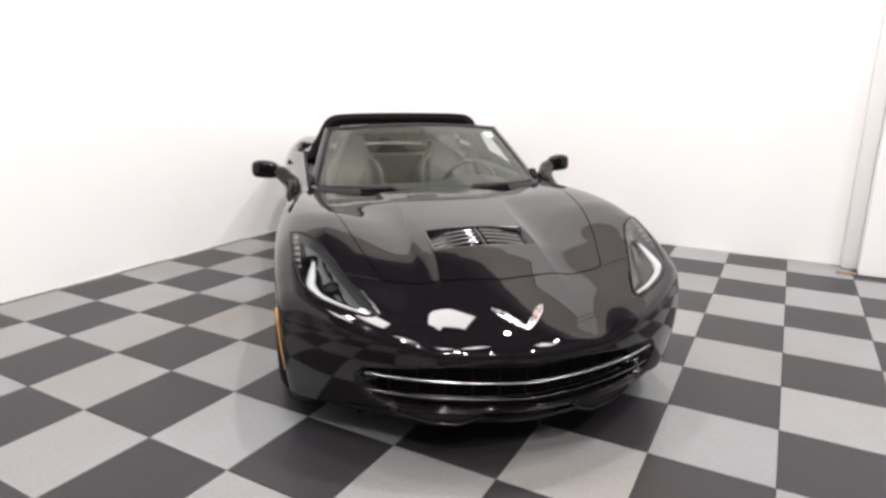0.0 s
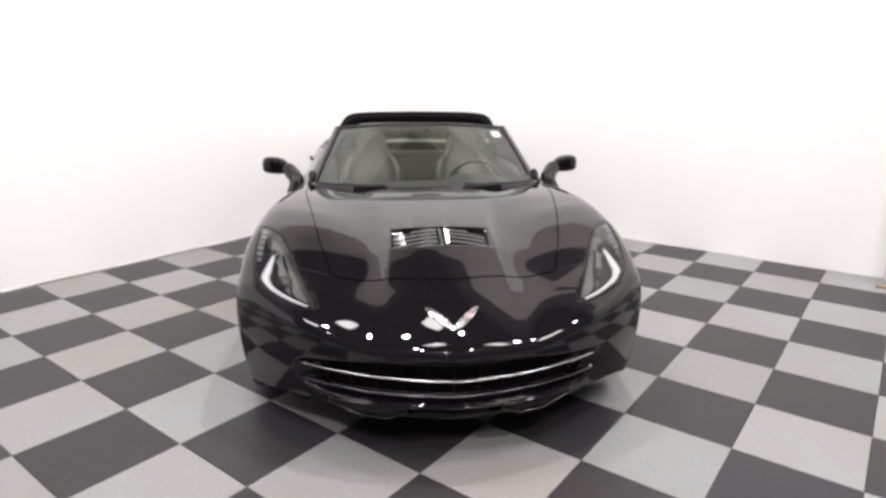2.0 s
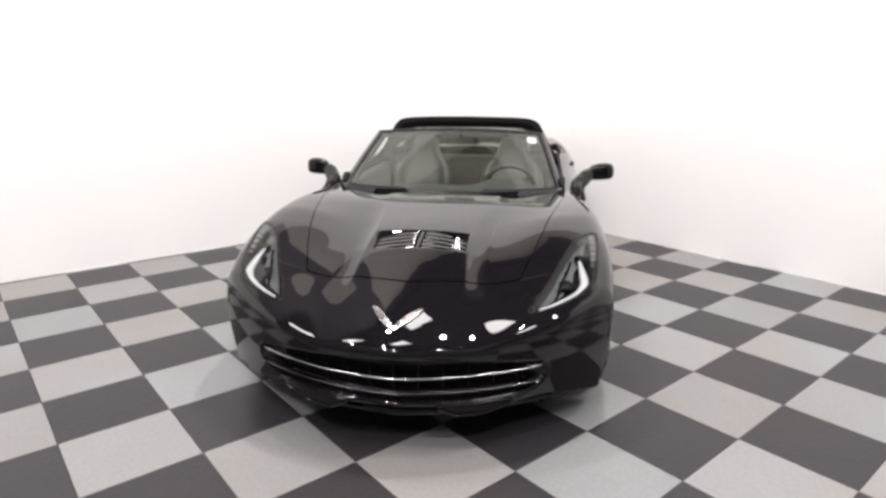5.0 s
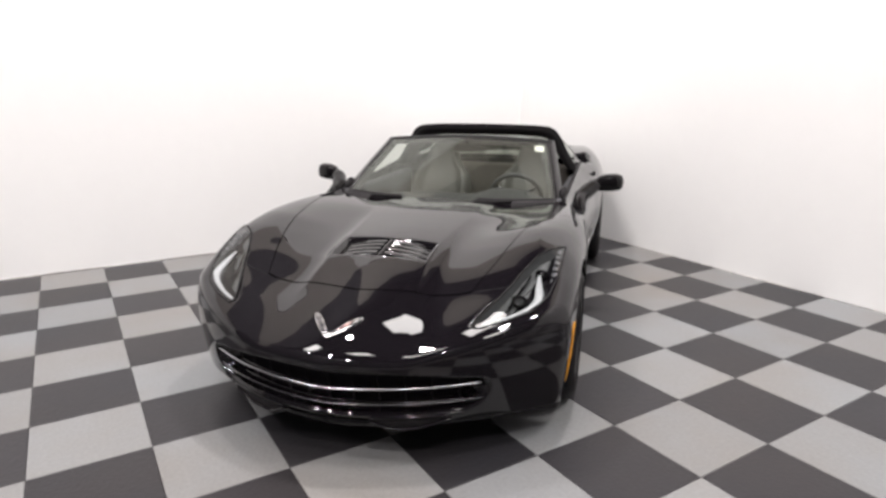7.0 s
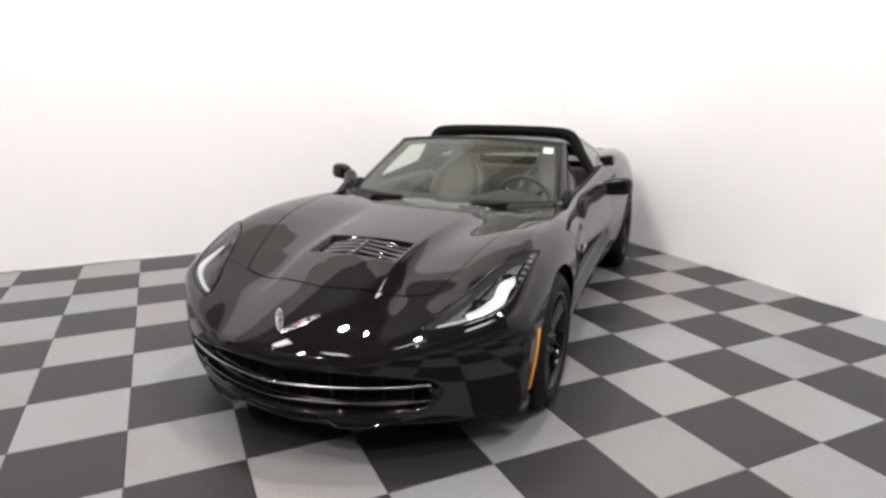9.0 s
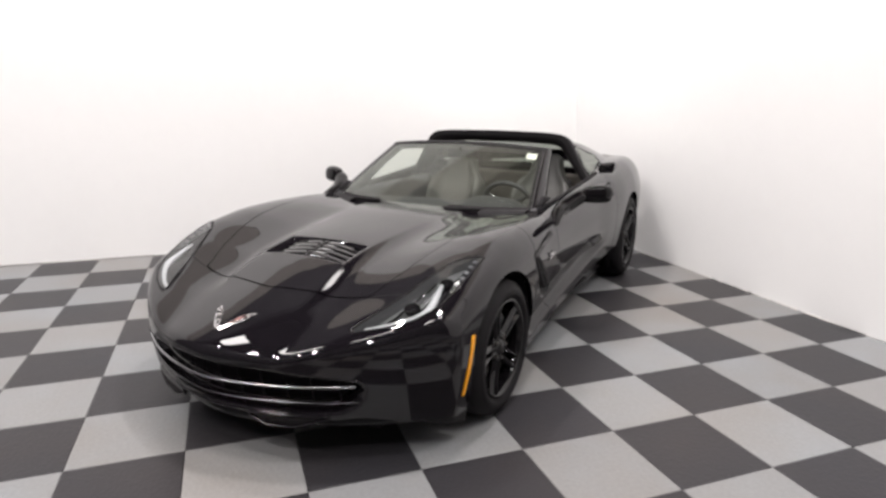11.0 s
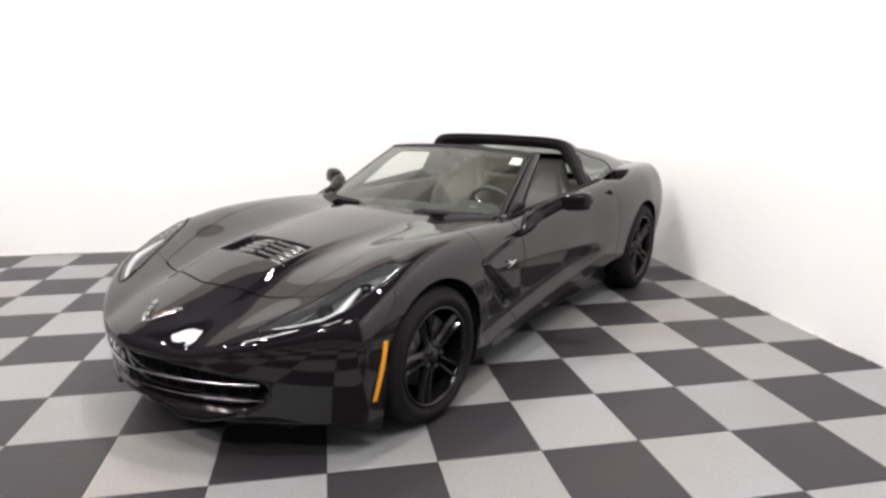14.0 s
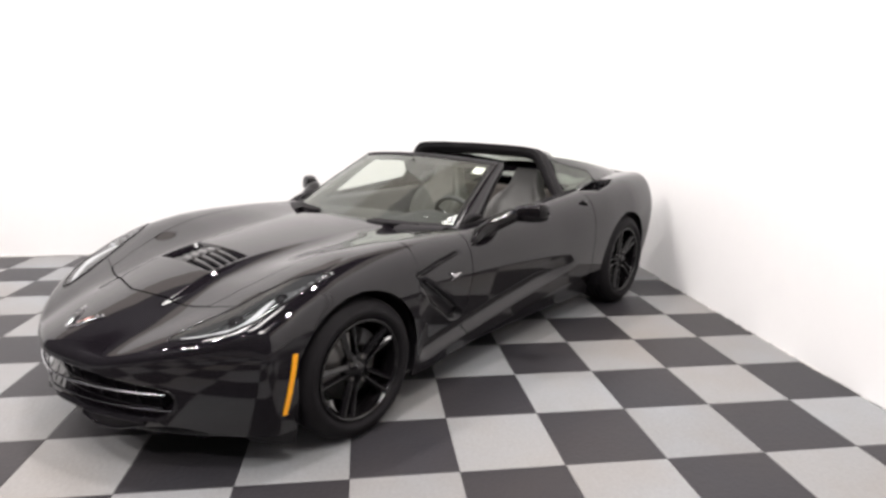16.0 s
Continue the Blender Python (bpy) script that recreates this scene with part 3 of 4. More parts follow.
# seam from the hood's corner out to each headlamp
for k in (1, -1):
    ln = along([(CORNER_X + 0.004, CORNER_Y), (0.462, 0.54), (0.446, 0.60), (0.430, 0.650)], 16)
    part("seam", tube("seam", on_top(ln[:, 0], ln[:, 1], 0.0) * np.array([1, k, 1.0]), 0.0022, MATTE, 6), fascia, "dark shut line beside the headlamp")

# ---- fenders, doors, quarter panels: columns that fan over the shoulder ----
def arch_floor(x, sill):
    """The lower edge of the flank: the sill, or a wheel arch."""
    z = sill
    for cx, cz, r in ((0.0, RF, ARCH_F), (-BASE, RR, ARCH_R)):
        h = r * r - (x - cx) ** 2
        if h > 0:
            z = max(z, cz + math.sqrt(h))
    return z


def flank(xs, y_top, sill, rows=70):
    """Skin from the lower edge up to the line y_top."""
    zb = np.array([arch_floor(x, float(sill(x))) for x in xs])
    pb = on_side(xs, zb)
    pt = on_top(xs, np.array([y_top(x) for x in xs]))
    oy, oz = 0.42, 0.42
    a0, a1 = np.arctan2(pb[:, 2] - oz, pb[:, 1] - oy), np.arctan2(pt[:, 2] - oz, pt[:, 1] - oy)
    a = a0[:, None] + (a1 - a0)[:, None] * np.linspace(0, 1, rows)[None]
    o = np.stack([np.broadcast_to(xs[:, None], a.shape), np.full(a.shape, oy), np.full(a.shape, oz)], -1)
    return meet(o, np.stack([np.zeros_like(a), np.cos(a), np.sin(a)], -1), 1.0)


def stations(a, b, n, *extra):
    s = list(np.linspace(a, b, n))
    for cx, r in ((0.0, ARCH_F), (-BASE, ARCH_R)):
        s += [cx + r * math.cos(t) for t in np.linspace(0.012, math.pi - 0.012, 41)] + [cx + r + 0.0005, cx - r - 0.0005]
    return np.array(sorted((x for x in set(np.round(s, 5)) if min(a, b) <= x <= max(a, b)), reverse=True))


SILL = curve((0.4, 0.20), (-0.4, 0.155), (-1.2, 0.225), (-2.1, 0.325), (-2.3, 0.335), (-3.0, 0.25), (-3.1, 0.25), (-3.5, 0.30))
DOOR_F, DOOR_B = -0.82, -2.21
fx = stations(SEAM_X, DOOR_F + 0.003, 70)
both("front_fender", flank(fx, lambda x: float(HOODSIDE(x)) + 0.001, SILL, 90), PAINT, car)
dx = stations(DOOR_F - 0.003, DOOR_B + 0.003, 70)
DOOR_IN = curve((DOOR_F, 0.735), (-1.4, 0.74), (DOOR_B, 0.745))
doors = both("door", flank(dx, lambda x: float(DOOR_IN(x)), SILL), PAINT, car)
qx2 = stations(DOOR_B - 0.003, -3.11, 60)
both("rear_quarter_panel", flank(qx2, lambda x: 0.66 - 0.12 * min(1, max(0, (-2.3 - x) / 1.0)), SILL), PAINT, car)
# tail
az2 = np.radians(np.linspace(90, 270, 121))
top2 = np.radians(34 + 13 * np.abs(np.cos(az2)))
el2 = np.radians(-20) + (top2 + radians(20))[:, None] * np.linspace(0, 1, 60)[None]
A2 = np.broadcast_to(az2[:, None], el2.shape)
TP = meet(np.array([-3.11, 0, 0.55]), np.stack([np.cos(el2) * np.cos(A2), np.cos(el2) * np.sin(A2), np.sin(el2)], -1), 1.3)
tail = part("rear_fascia", grid_mesh("rear_fascia", TP, PAINT, 0.01, True), car)


# ---- wheels ----
def revolve(profile, n=72, axis="y"):
    """Verts and faces of a closed or open profile of (radius, y) turned about the axle."""
    verts, faces = [], []
    m = len(profile)
    for k in range(n):
        a = 2 * math.pi * k / n
        for r, y in profile:
            verts.append((r * math.cos(a), y, r * math.sin(a)))
    for k in range(n):
        b = (k + 1) % n
        for j in range(m - 1):
            faces.append((k * m + j, k * m + j + 1, b * m + j + 1, b * m + j))
    return verts, faces


def wheel(r, width, rim_r):
    """A black alloy wheel with five pairs of spokes; its outer face towards +y."""
    hub = new("wheel")
    hub.parent = car
    h = width / 2
    tyre = [(rim_r + 0.004, -h + 0.02), (rim_r + 0.02, -h + 0.004), ((r + rim_r) / 2, -h - 0.006), (r - 0.03, -h + 0.004), (r - 0.008, -h + 0.022), (r, -h + 0.05)]
    for g in (-0.06, -0.02, 0.02, 0.06):
        tyre += [(r, g - 0.006), (r - 0.007, g - 0.004), (r - 0.007, g + 0.004), (r, g + 0.006)]
    tyre += [(r, h - 0.05), (r - 0.008, h - 0.022), (r - 0.03, h - 0.004), (r - 0.04, h - 0.001), (r - 0.042, h + 0.001), ((r + rim_r) / 2, h + 0.006), (rim_r + 0.026, h + 0.005), (rim_r + 0.02, h - 0.002), (rim_r + 0.004, h - 0.018)]
    part("tyre", mesh_of("tyre", *revolve(tyre, 96), RUBBER), hub, "black low-profile tyre")
    lip = [(rim_r + 0.006, h - 0.02), (rim_r + 0.008, h - 0.006), (rim_r, h - 0.002), (rim_r - 0.008, h - 0.008), (rim_r - 0.014, h - 0.03), (rim_r - 0.02, h - 0.09), (rim_r - 0.03, -h + 0.05), (rim_r - 0.012, -h + 0.015), (rim_r + 0.006, -h + 0.02)]
    rim = part("rim", mesh_of("rim", *revolve(lip, 96), RIM), hub, "gloss black alloy rim with five pairs of spokes")
    for k in range(5):
        for s in (-1, 1):
            a = 2 * math.pi * k / 5 + math.pi / 2
            bm = bmesh.new()
            ring = []
            for t in np.linspace(0, 1, 9):
                rad = 0.045 + (rim_r - 0.010 - 0.045) * t
                off = s * (0.018 + 0.013 * t ** 1.2)
                wd = 0.0135 + 0.004 * abs(t - 0.35)
                y1 = h - 0.030 + 0.018 * t ** 2 + (0.006 if t < 0.1 else 0)
                dp = 0.035 - 0.006 * t
                sec = [(off - wd, y1 - 0.014), (off - wd * 0.25 - s * 0.003, y1), (off + wd * 0.25 - s * 0.003, y1), (off + wd, y1 - 0.014), (off + wd * 0.8, y1 - dp), (off - wd * 0.8, y1 - dp)]
                ring.append([bm.verts.new((rad * math.cos(a) - o * math.sin(a), yy, rad * math.sin(a) + o * math.cos(a))) for o, yy in sec])
            for p, q in zip(ring, ring[1:]):
                for j in range(6):
                    bm.faces.new((p[j], p[(j + 1) % 6], q[(j + 1) % 6], q[j]))
            bm.faces.new(ring[0])
            bm.faces.new(ring[-1])
            part("spoke", from_bm("spoke", bm, RIM), hub)
    cap = [(0.0001, h - 0.012), (0.026, h - 0.014), (0.030, h - 0.018), (0.034, h - 0.030), (0.062, h - 0.034), (0.072, h - 0.042), (0.075, h - 0.075), (0.0001, h - 0.08)]
    part("hub_cap", mesh_of("hub_cap", *revolve(cap, 40), RIM), hub)
    for k in range(5):
        a = 2 * math.pi * (k + 0.5) / 5 + math.pi / 2
        bm = bmesh.new()
        bmesh.ops.create_cone(bm, cap_ends=True, segments=6, radius1=0.010, radius2=0.009, depth=0.02, matrix=Matrix.Translation((0.056 * math.cos(a), h - 0.032, 0.056 * math.sin(a))) @ pose(0, 0, 0, 90, 0, 0))
        part("wheel_nut", from_bm("wheel_nut", bm, STEEL), hub)
    disc = [(0.07, -0.004), (0.155, -0.004), (0.158, 0.0), (0.158, 0.022), (0.155, 0.026), (0.07, 0.026), (0.065, 0.04), (0.05, 0.045)]
    part("brake_disc", mesh_of("brake_disc", *revolve(disc, 64), STEEL), hub, "grey steel brake disc")
    bm = bmesh.new()
    rows = []
    for t in np.linspace(-0.5, 0.5, 9):
        a = t + math.pi * 0.87
        rows.append([bm.verts.new((rd * math.cos(a), yy, rd * math.sin(a))) for rd, yy in ((0.10, -0.03), (0.175, -0.03), (0.178, 0.04), (0.165, 0.055), (0.115, 0.055), (0.10, 0.045))])
    for p, q in zip(rows, rows[1:]):
        for j in range(6):
            bm.faces.new((p[j], p[(j + 1) % 6], q[(j + 1) % 6], q[j]))
    bm.faces.new(rows[0])
    bm.faces.new(rows[-1])
    part("brake_caliper", from_bm("brake_caliper", bm, CALIPER), hub, "dark iron brake caliper")
    return hub


for x, y, r, wd, rim_r in ((0, 0.802, RF, 0.245, 0.230), (-BASE, 0.786, RR, 0.285, 0.243)):
    for s in (1, -1):
        h = wheel(r, wd, rim_r)
        h.matrix_local = pose(x, s * y, r, 0, 16 if s > 0 else -25, 0 if s > 0 else 180)


# ---- greenhouse ----
def ws_point(s, t):
    """Windscreen: s across from -1 to 1, t from cowl to header."""
    a = np.abs(s)
    yb, yt = 0.735, 0.60
    xb = -0.69 - 0.21 * a ** 3.3
    xt = -1.37 - 0.10 * a ** 2
    zb = 0.814 - 0.004 * a ** 2
    zt = 1.178 - 0.035 * a ** 2
    y = s * (yb + (yt - yb) * t)
    bow = 0.012 * 4 * t * (1 - t) * (1 - 0.5 * a)
    return np.stack([xb + (xt - xb) * t + bow * 0.4, y, zb + (zt - zb) * t + bow], -1)


def shell(name, P, mat, parent, label="", flip=False):
    return part(name, grid_mesh(name, P, mat, 0.0, flip), parent, label)


s, t = np.meshgrid(np.linspace(-0.955, 0.955, 41), np.linspace(0, 0.955, 25), indexing="ij")
t0 = 0.012 + 0.03 * np.exp(-((np.abs(s) - 0.68) / 0.22) ** 2)
t = t0 + (0.955 - t0) * t / 0.955
screen = shell("windscreen", ws_point(s, t), WINDSCREEN, car, "tinted windscreen with a small white sticker")
screen.visible_shadow = False
s = np.linspace(-0.95, 0.95, 61)
band = np.stack([ws_point(s, v) + np.array([0.002, 0, 0.003]) for v in (-0.04 + 0 * s, 0.0 + 0 * s, 0.022 + 0.055 * step(0.18, 0.5, np.abs(s)))], 1)
shell("windscreen_border", band, MATTE, screen, "black printed border along the foot of the glass", True)
for k in (1, -1):
    t = np.linspace(-0.04, 1.0, 22)
    n = len(t)
    inner, outer = ws_point(np.full(n, 0.95 * k), t), ws_point(np.full(n, 1.0 * k), t)
    wide = (0.04 + 0.085 * (1 - np.clip(t, 0, 1)) ** 1.3)[:, None]
    low = outer + wide * np.array([-1.0, 0, -0.25]) + np.array([0, -0.004 * k, -0.03])
    back = inner + np.array([-0.045, -0.012 * k, -0.045])
    o2 = outer + np.array([-0.015, 0.013 * k, 0.004])
    P = np.stack([back, inner, inner * 0.5 + outer * 0.5 + np.array([0, 0, 0.006]), o2, outer + wide * np.array([-0.88, 0, -0.18]) + np.array([0, 0.014 * k, -0.012]), low, back], 1)
    pillar = shell("windscreen_pillar", P, PAINT, car, flip=k < 0)
    seal = np.stack([inner + np.array([0, 0, 0.001]), inner + np.array([0.002, -0.016 * k, 0.003]), inner + np.array([0, -0.016 * k, -0.01])], 1)
    shell("windscreen_seal", seal, MATTE, pillar, flip=k < 0)
    weather = tube("weatherstrip", low + np.array([-0.006, 0.0, -0.006]), 0.008, MATTE)
    part("weatherstrip", weather, pillar, "black rubber weatherstrip")
s = np.linspace(-1.0, 1.0, 41)
a, b = ws_point(s, np.full(41, 0.95)), ws_point(s, np.full(41, 1.0))
P = np.stack([a + np.array([0, 0, -0.03]), a + np.array([0, 0, 0.002]), a * 0.5 + b * 0.5 + np.array([0, 0, 0.008]), b + np.array([0, 0, 0.005]), b + np.array([-0.045, 0, 0.002]), b + np.array([-0.06, 0, -0.03]), a + np.array([0, 0, -0.03])], 1)
header = shell("windscreen_header", P, MATTE, car, flip=True)
band = np.stack([ws_point(s * 0.95, np.full(41, v)) + np.array([-0.004, 0, -0.006]) for v in (0.87, 0.91, 0.96)], 1)
shell("header_trim", band, MATTE, header, "dark trim along the top of the windscreen", True)
q = ws_point(np.array([[0.80, 0.80], [0.90, 0.90]]), np.array([[0.80, 0.90], [0.80, 0.90]])) + np.array([-0.004, 0, -0.005])
part("sticker", grid_mesh("sticker", q, PAPER, 0.0, True), screen, "small white paper sticker inside the glass")
q = ws_point(np.array([[0.70, 0.70], [0.745, 0.745]]), np.array([[0.155, 0.172], [0.155, 0.172]])) + np.array([-0.005, 0, -0.006])
part("number_tag", grid_mesh("number_tag", q, SATIN, 0.0, True), screen, "small pale tag on the dash edge")
# cowl and wipers
s = np.linspace(-0.98, 0.98, 61)
g0 = ws_point(s, np.full(61, 0.03)) + np.array([-0.02, 0, -0.012])
hx = HOODREAR(np.abs(s) * 0.72)
g1 = np.stack([hx + 0.05, s * 0.715, VALLEY(hx) - 0.02 - 0.03 * np.exp(-(s / 0.5) ** 2)], -1)
g1[:, 2] = np.minimum(g1[:, 2], 0.775)
shell("cowl", np.stack([g1, g0 * 0.5 + g1 * 0.5 - np.array([0, 0, 0.008]), g0], 1), MATTE, car, "black plastic cowl below the windscreen")
for y0, y1, y2 in ((0.30, 0.32, 0.74), (-0.92, -0.90, -0.34)):
    w0 = ws_point(np.linspace(y0, y2, 5), np.array([0.005, 0.012, 0.02, 0.026, 0.03])) + np.array([0.006, 0, 0.012])
    wiper = part("wiper", tube("wiper", along(w0, 16), np.linspace(0.016, 0.007, 16), MATTE), car, "black wiper arm")
    w1 = ws_point(np.linspace(y1, y2 - 0.02, 14), np.full(14, 0.045)) + np.array([0.004, 0, 0.010])
    part("blade", tube("blade", w1, 0.008, MATTE), wiper)
# black corner piece of the cowl at the foot of each pillar
for k in (1, -1):
    c = ws_point(np.array([0.93 * k, 0.80 * k, 0.62 * k]), np.array([0.0, 0.0, 0.0]))
    q = np.stack([c + np.array([dx, 0, dz]) for dx, dz in ((0.075, 0.004), (0.04, 0.022), (0.0, 0.024), (-0.03, 0.012))], 1)
    q[0, :, 1] += 0.012 * k
    shell("cowl_corner", q, MATTE, car, "black plastic corner of the cowl", k > 0)


# hoop behind the seats, and the rear hatch
HOOP_S = np.linspace(-1, 1, 81)
HOOP_Y = curve((0, 0), (0.25, 0.30), (0.42, 0.50), (0.5, 0.562), (0.58, 0.597), (0.75, 0.655), (1.0, 0.735))
HOOP_Z = curve((0, 1.0), (0.25, 0.99), (0.42, 0.955), (0.5, 0.87), (0.58, 0.72), (0.75, 0.40), (1.0, 0))


def hoop_row(x, grow=0.0, s=HOOP_S, lean=0.0):
    """Section from one flank over the roof to the other."""
    e = np.abs(s)
    k = np.clip((-2.0 - x) / 1.4, 0, 1)
    b = HOOP_Z(e)
    foot = curve((-1.9, 0.885), (-2.2, 0.895), (-2.6, 0.925), (-3.4, 0.93))(x)
    ztop = 1.214 - 0.27 * k ** 1.25
    z = foot + (ztop + grow - foot) * b
    y = np.sign(s) * HOOP_Y(e) * (1 - 0.12 * k + grow / 0.735)
    return np.stack([x - 0.02 * np.clip(-1.2 - x, 0, 2) + lean * (1 - b) * (1 - k), y, z], -1)


band = np.stack([hoop_row(-2.03, -0.07), hoop_row(-1.985, -0.055), hoop_row(-1.955, -0.02), hoop_row(-1.955, 0.0), hoop_row(-2.00, 0.010), hoop_row(-2.05, 0.010), hoop_row(-2.085, 0.002), hoop_row(-2.085, -0.06)], 1)
hoop = shell("targa_hoop", band, MATTE, car, "black trimmed hoop behind the seats", True)
part("weatherstrip", tube("weatherstrip", hoop_row(-1.962, 0.006), 0.012, MATTE), hoop)
xs = np.linspace(-2.087, -3.36, 32)
full = np.stack([hoop_row(x) for x in xs], 1)
hatch = part("rear_hatch", grid_mesh("rear_hatch", full[:20, 13:], PAINT, 0.012, True), car, "gloss black rear hatch frame")
part("hatch_side", grid_mesh("hatch_side", full[-20:, 13:], PAINT, 0.012, True), hatch)
for k in (1, -1):
    # narrow roof rail above each quarter window
    rail = np.stack([hoop_row(x, 0.0, k * np.linspace(0.565 + 0.14 * min(max((-2.10 - x) / 0.5, 0), 1), 0.52, 8)) for x in xs[:15]], 0)
    part("hatch_rail", grid_mesh("hatch_rail", rail, PAINT, 0.012, k < 0), hatch)
part("hatch_front_rail", grid_mesh("hatch_front_rail", full[19:-19, :3], PAINT, 0.012, True), hatch)
part("hatch_rear_rail", grid_mesh("hatch_rear_rail", full[19:-19, 25:], PAINT, 0.012, True), hatch)
glass_ob = part("hatch_glass", grid_mesh("hatch_glass", full[19:-19, 2:26], WINDSCREEN, 0.0, True), hatch, "tinted rear glass")
glass_ob.visible_shadow = False
# quarter windows: a dark pointed pane behind the hoop
for k in (1, -1):
    rows = []
    for f in np.linspace(0, 1, 12):
        x = -2.10 - 0.50 * f
        lo, hi = 0.985 - 0.12 * f, 0.565 + 0.14 * f
        sv = np.linspace(lo, hi, 12)
        rows.append(hoop_row(x, 0.004, k * sv))
    P = np.stack(rows, 0)
    qw = part("quarter_window", grid_mesh("quarter_window", P, WINDSCREEN, 0.003, k < 0), car, "small tinted quarter window")
    rim = np.vstack([P[:, -1], P[::-1, 0]])
    part("seal", tube("seal", rim, 0.004, MATTE, 6), qw)
# spoiler lip on the tail
y = np.linspace(-0.70, 0.70, 41)
sx = -3.36 + 0.13 * (np.abs(y) / 0.70) ** 2.5
z = 0.955 - 0.03 * (np.abs(y) / 0.7) ** 2
P = np.stack([np.stack([sx + dx, y, z + dz], -1) for dx, dz in ((0.16, 0.0), (0.06, 0.010), (-0.03, 0.030), (-0.045, 0.028), (-0.04, -0.02))], 1)
shell("rear_spoiler", P, SATINBLACK, car, "low gloss black tail spoiler", False)
yy, xx = np.meshgrid(np.linspace(-0.60, 0.60, 25), np.linspace(-2.4, -3.42, 20), indexing="ij")
part("rear_deck", grid_mesh("rear_deck", on_top(xx, yy, -0.003), PAINT, 0.01), car)

# ---- cabin ----
box("cabin_floor", -2.3, -0.6, -0.70, 0.70, 0.17, 0.25, CARPET, car, 0.02)
box("rear_bulkhead", -2.42, -2.32, -0.66, 0.66, 0.25, 0.88, CARPET, car, 0.03)
box("cargo_floor", -3.2, -2.42, -0.60, 0.60, 0.62, 0.68, CARPET, car, 0.02)
box("firewall", -0.72, -0.66, -0.72, 0.72, 0.2, 0.76, CARPET, car, 0.01)
for k in (1, -1):
    y0, y1 = sorted((k * 0.675, k * 0.755))
    card = box("door_card", -2.17, -0.88, y0, y1, 0.25, 0.835, DARKLEATHER, car, 0.03, "charcoal door lining")
    y0, y1 = sorted((k * 0.60, k * 0.69))
    box("armrest", -1.85, -1.25, y0, y1, 0.58, 0.66, DARKLEATHER, card, 0.025)
    # belt moulding
    x = np.linspace(-0.90, -2.19, 40)
    m = np.stack([x, k * (DOOR_IN(x) + 0.006), CREST(x) - 0.0 + 0.002 + 0 * x], -1)
    m[:, 2] = on_top(x, np.abs(m[:, 1]))[:, 2] + 0.004
    part("belt_moulding", tube("belt_moulding", m, 0.011, MATTE), doors[0 if k > 0 else 1], "black belt moulding")
# dash: a swept section across the car
y = np.linspace(-0.70, 0.70, 57)
brow = 0.05 * np.exp(-((y - 0.37) / 0.20) ** 4)
sec = [(-0.72, 0.76, 0), (-0.80, 0.79, 0.1), (-0.95, 0.805, 0.3), (-1.08, 0.81, 0.9), (-1.16, 0.80, 1.0), (-1.19, 0.775, 1.0), (-1.17, 0.72, 0.4), (-1.15, 0.60, 0), (-1.05, 0.46, 0)]
P = np.stack([np.stack([np.full(57, x) + 0.05 * np.abs(y / 0.7) ** 2 - brow * 0.6 * f, y, z + brow * f - 0.02 * np.abs(y / 0.7) ** 2], -1) for x, z, f in sec], 1)
dash = shell("dashboard", P, DASH, car, "dark vinyl dashboard", True)
box("centre_screen", -1.205, -1.185, -0.10, 0.12, 0.66, 0.77, GLOSS, dash, 0.008)
for yv in (-0.52, -0.2, 0.2, 0.56):
    box("air_vent", -1.185, -1.165, yv - 0.05, yv + 0.05, 0.70, 0.745, GLOSS, dash, 0.008)
bm = box_bm(-2.1, -1.08, -0.13, 0.13, 0.24, 0.56, 0.04, 3)
console = part("centre_console", from_bm("centre_console", bm, DARKLEATHER, True), car, "charcoal centre console")
KNOB = [(0.0001, -0.05), (0.012, -0.05), (0.010, -0.01), (0.026, 0.01), (0.028, 0.03), (0.018, 0.048), (0.0001, 0.05)]
kv, kf = revolve(KNOB, 20)
part("gear_knob", mesh_of("gear_knob", [(v[0] - 1.42, v[2], v[1] + 0.60) for v in kv], kf, GLOSS), console)
# steering wheel
wheel_ob = new("steering_wheel")
wheel_ob.parent = car
wheel_ob.matrix_local = pose(-1.335, 0.38, 0.765, 0, -66, 0)
a = np.linspace(0, 2 * math.pi, 49)
part("rim", tube("rim", np.stack([0.175 * np.cos(a), 0.178 * np.sin(a), 0 * a], -1), 0.0155, DARKLEATHER, 10, cap=False), wheel_ob, "charcoal leather wheel rim")
for ang in (90, 210, 330):
    r0 = np.array([[math.cos(radians(ang + 90)) * q_, math.sin(radians(ang + 90)) * q_, -0.02 + 0.02 * q_ / 0.17] for q_ in (0.04, 0.10, 0.17)])
    part("spoke", tube("spoke", r0, [0.026, 0.018, 0.014], SATIN if ang == 210 else DARKLEATHER, 8, 0.5), wheel_ob)
bm = bmesh.new()
bmesh.ops.create_uvsphere(bm, u_segments=24, v_segments=12, radius=1)
for v in bm.verts:
    v.co = (v.co.x * 0.065, v.co.y * 0.075, v.co.z * 0.03 - 0.015)
part("airbag_cover", from_bm("airbag_cover", bm, DARKLEATHER, True), wheel_ob)
part("column", tube("column", [(0, 0, -0.02), (0, 0, -0.12), (0, 0, -0.22)], 0.04, DASH, 12), wheel_ob)


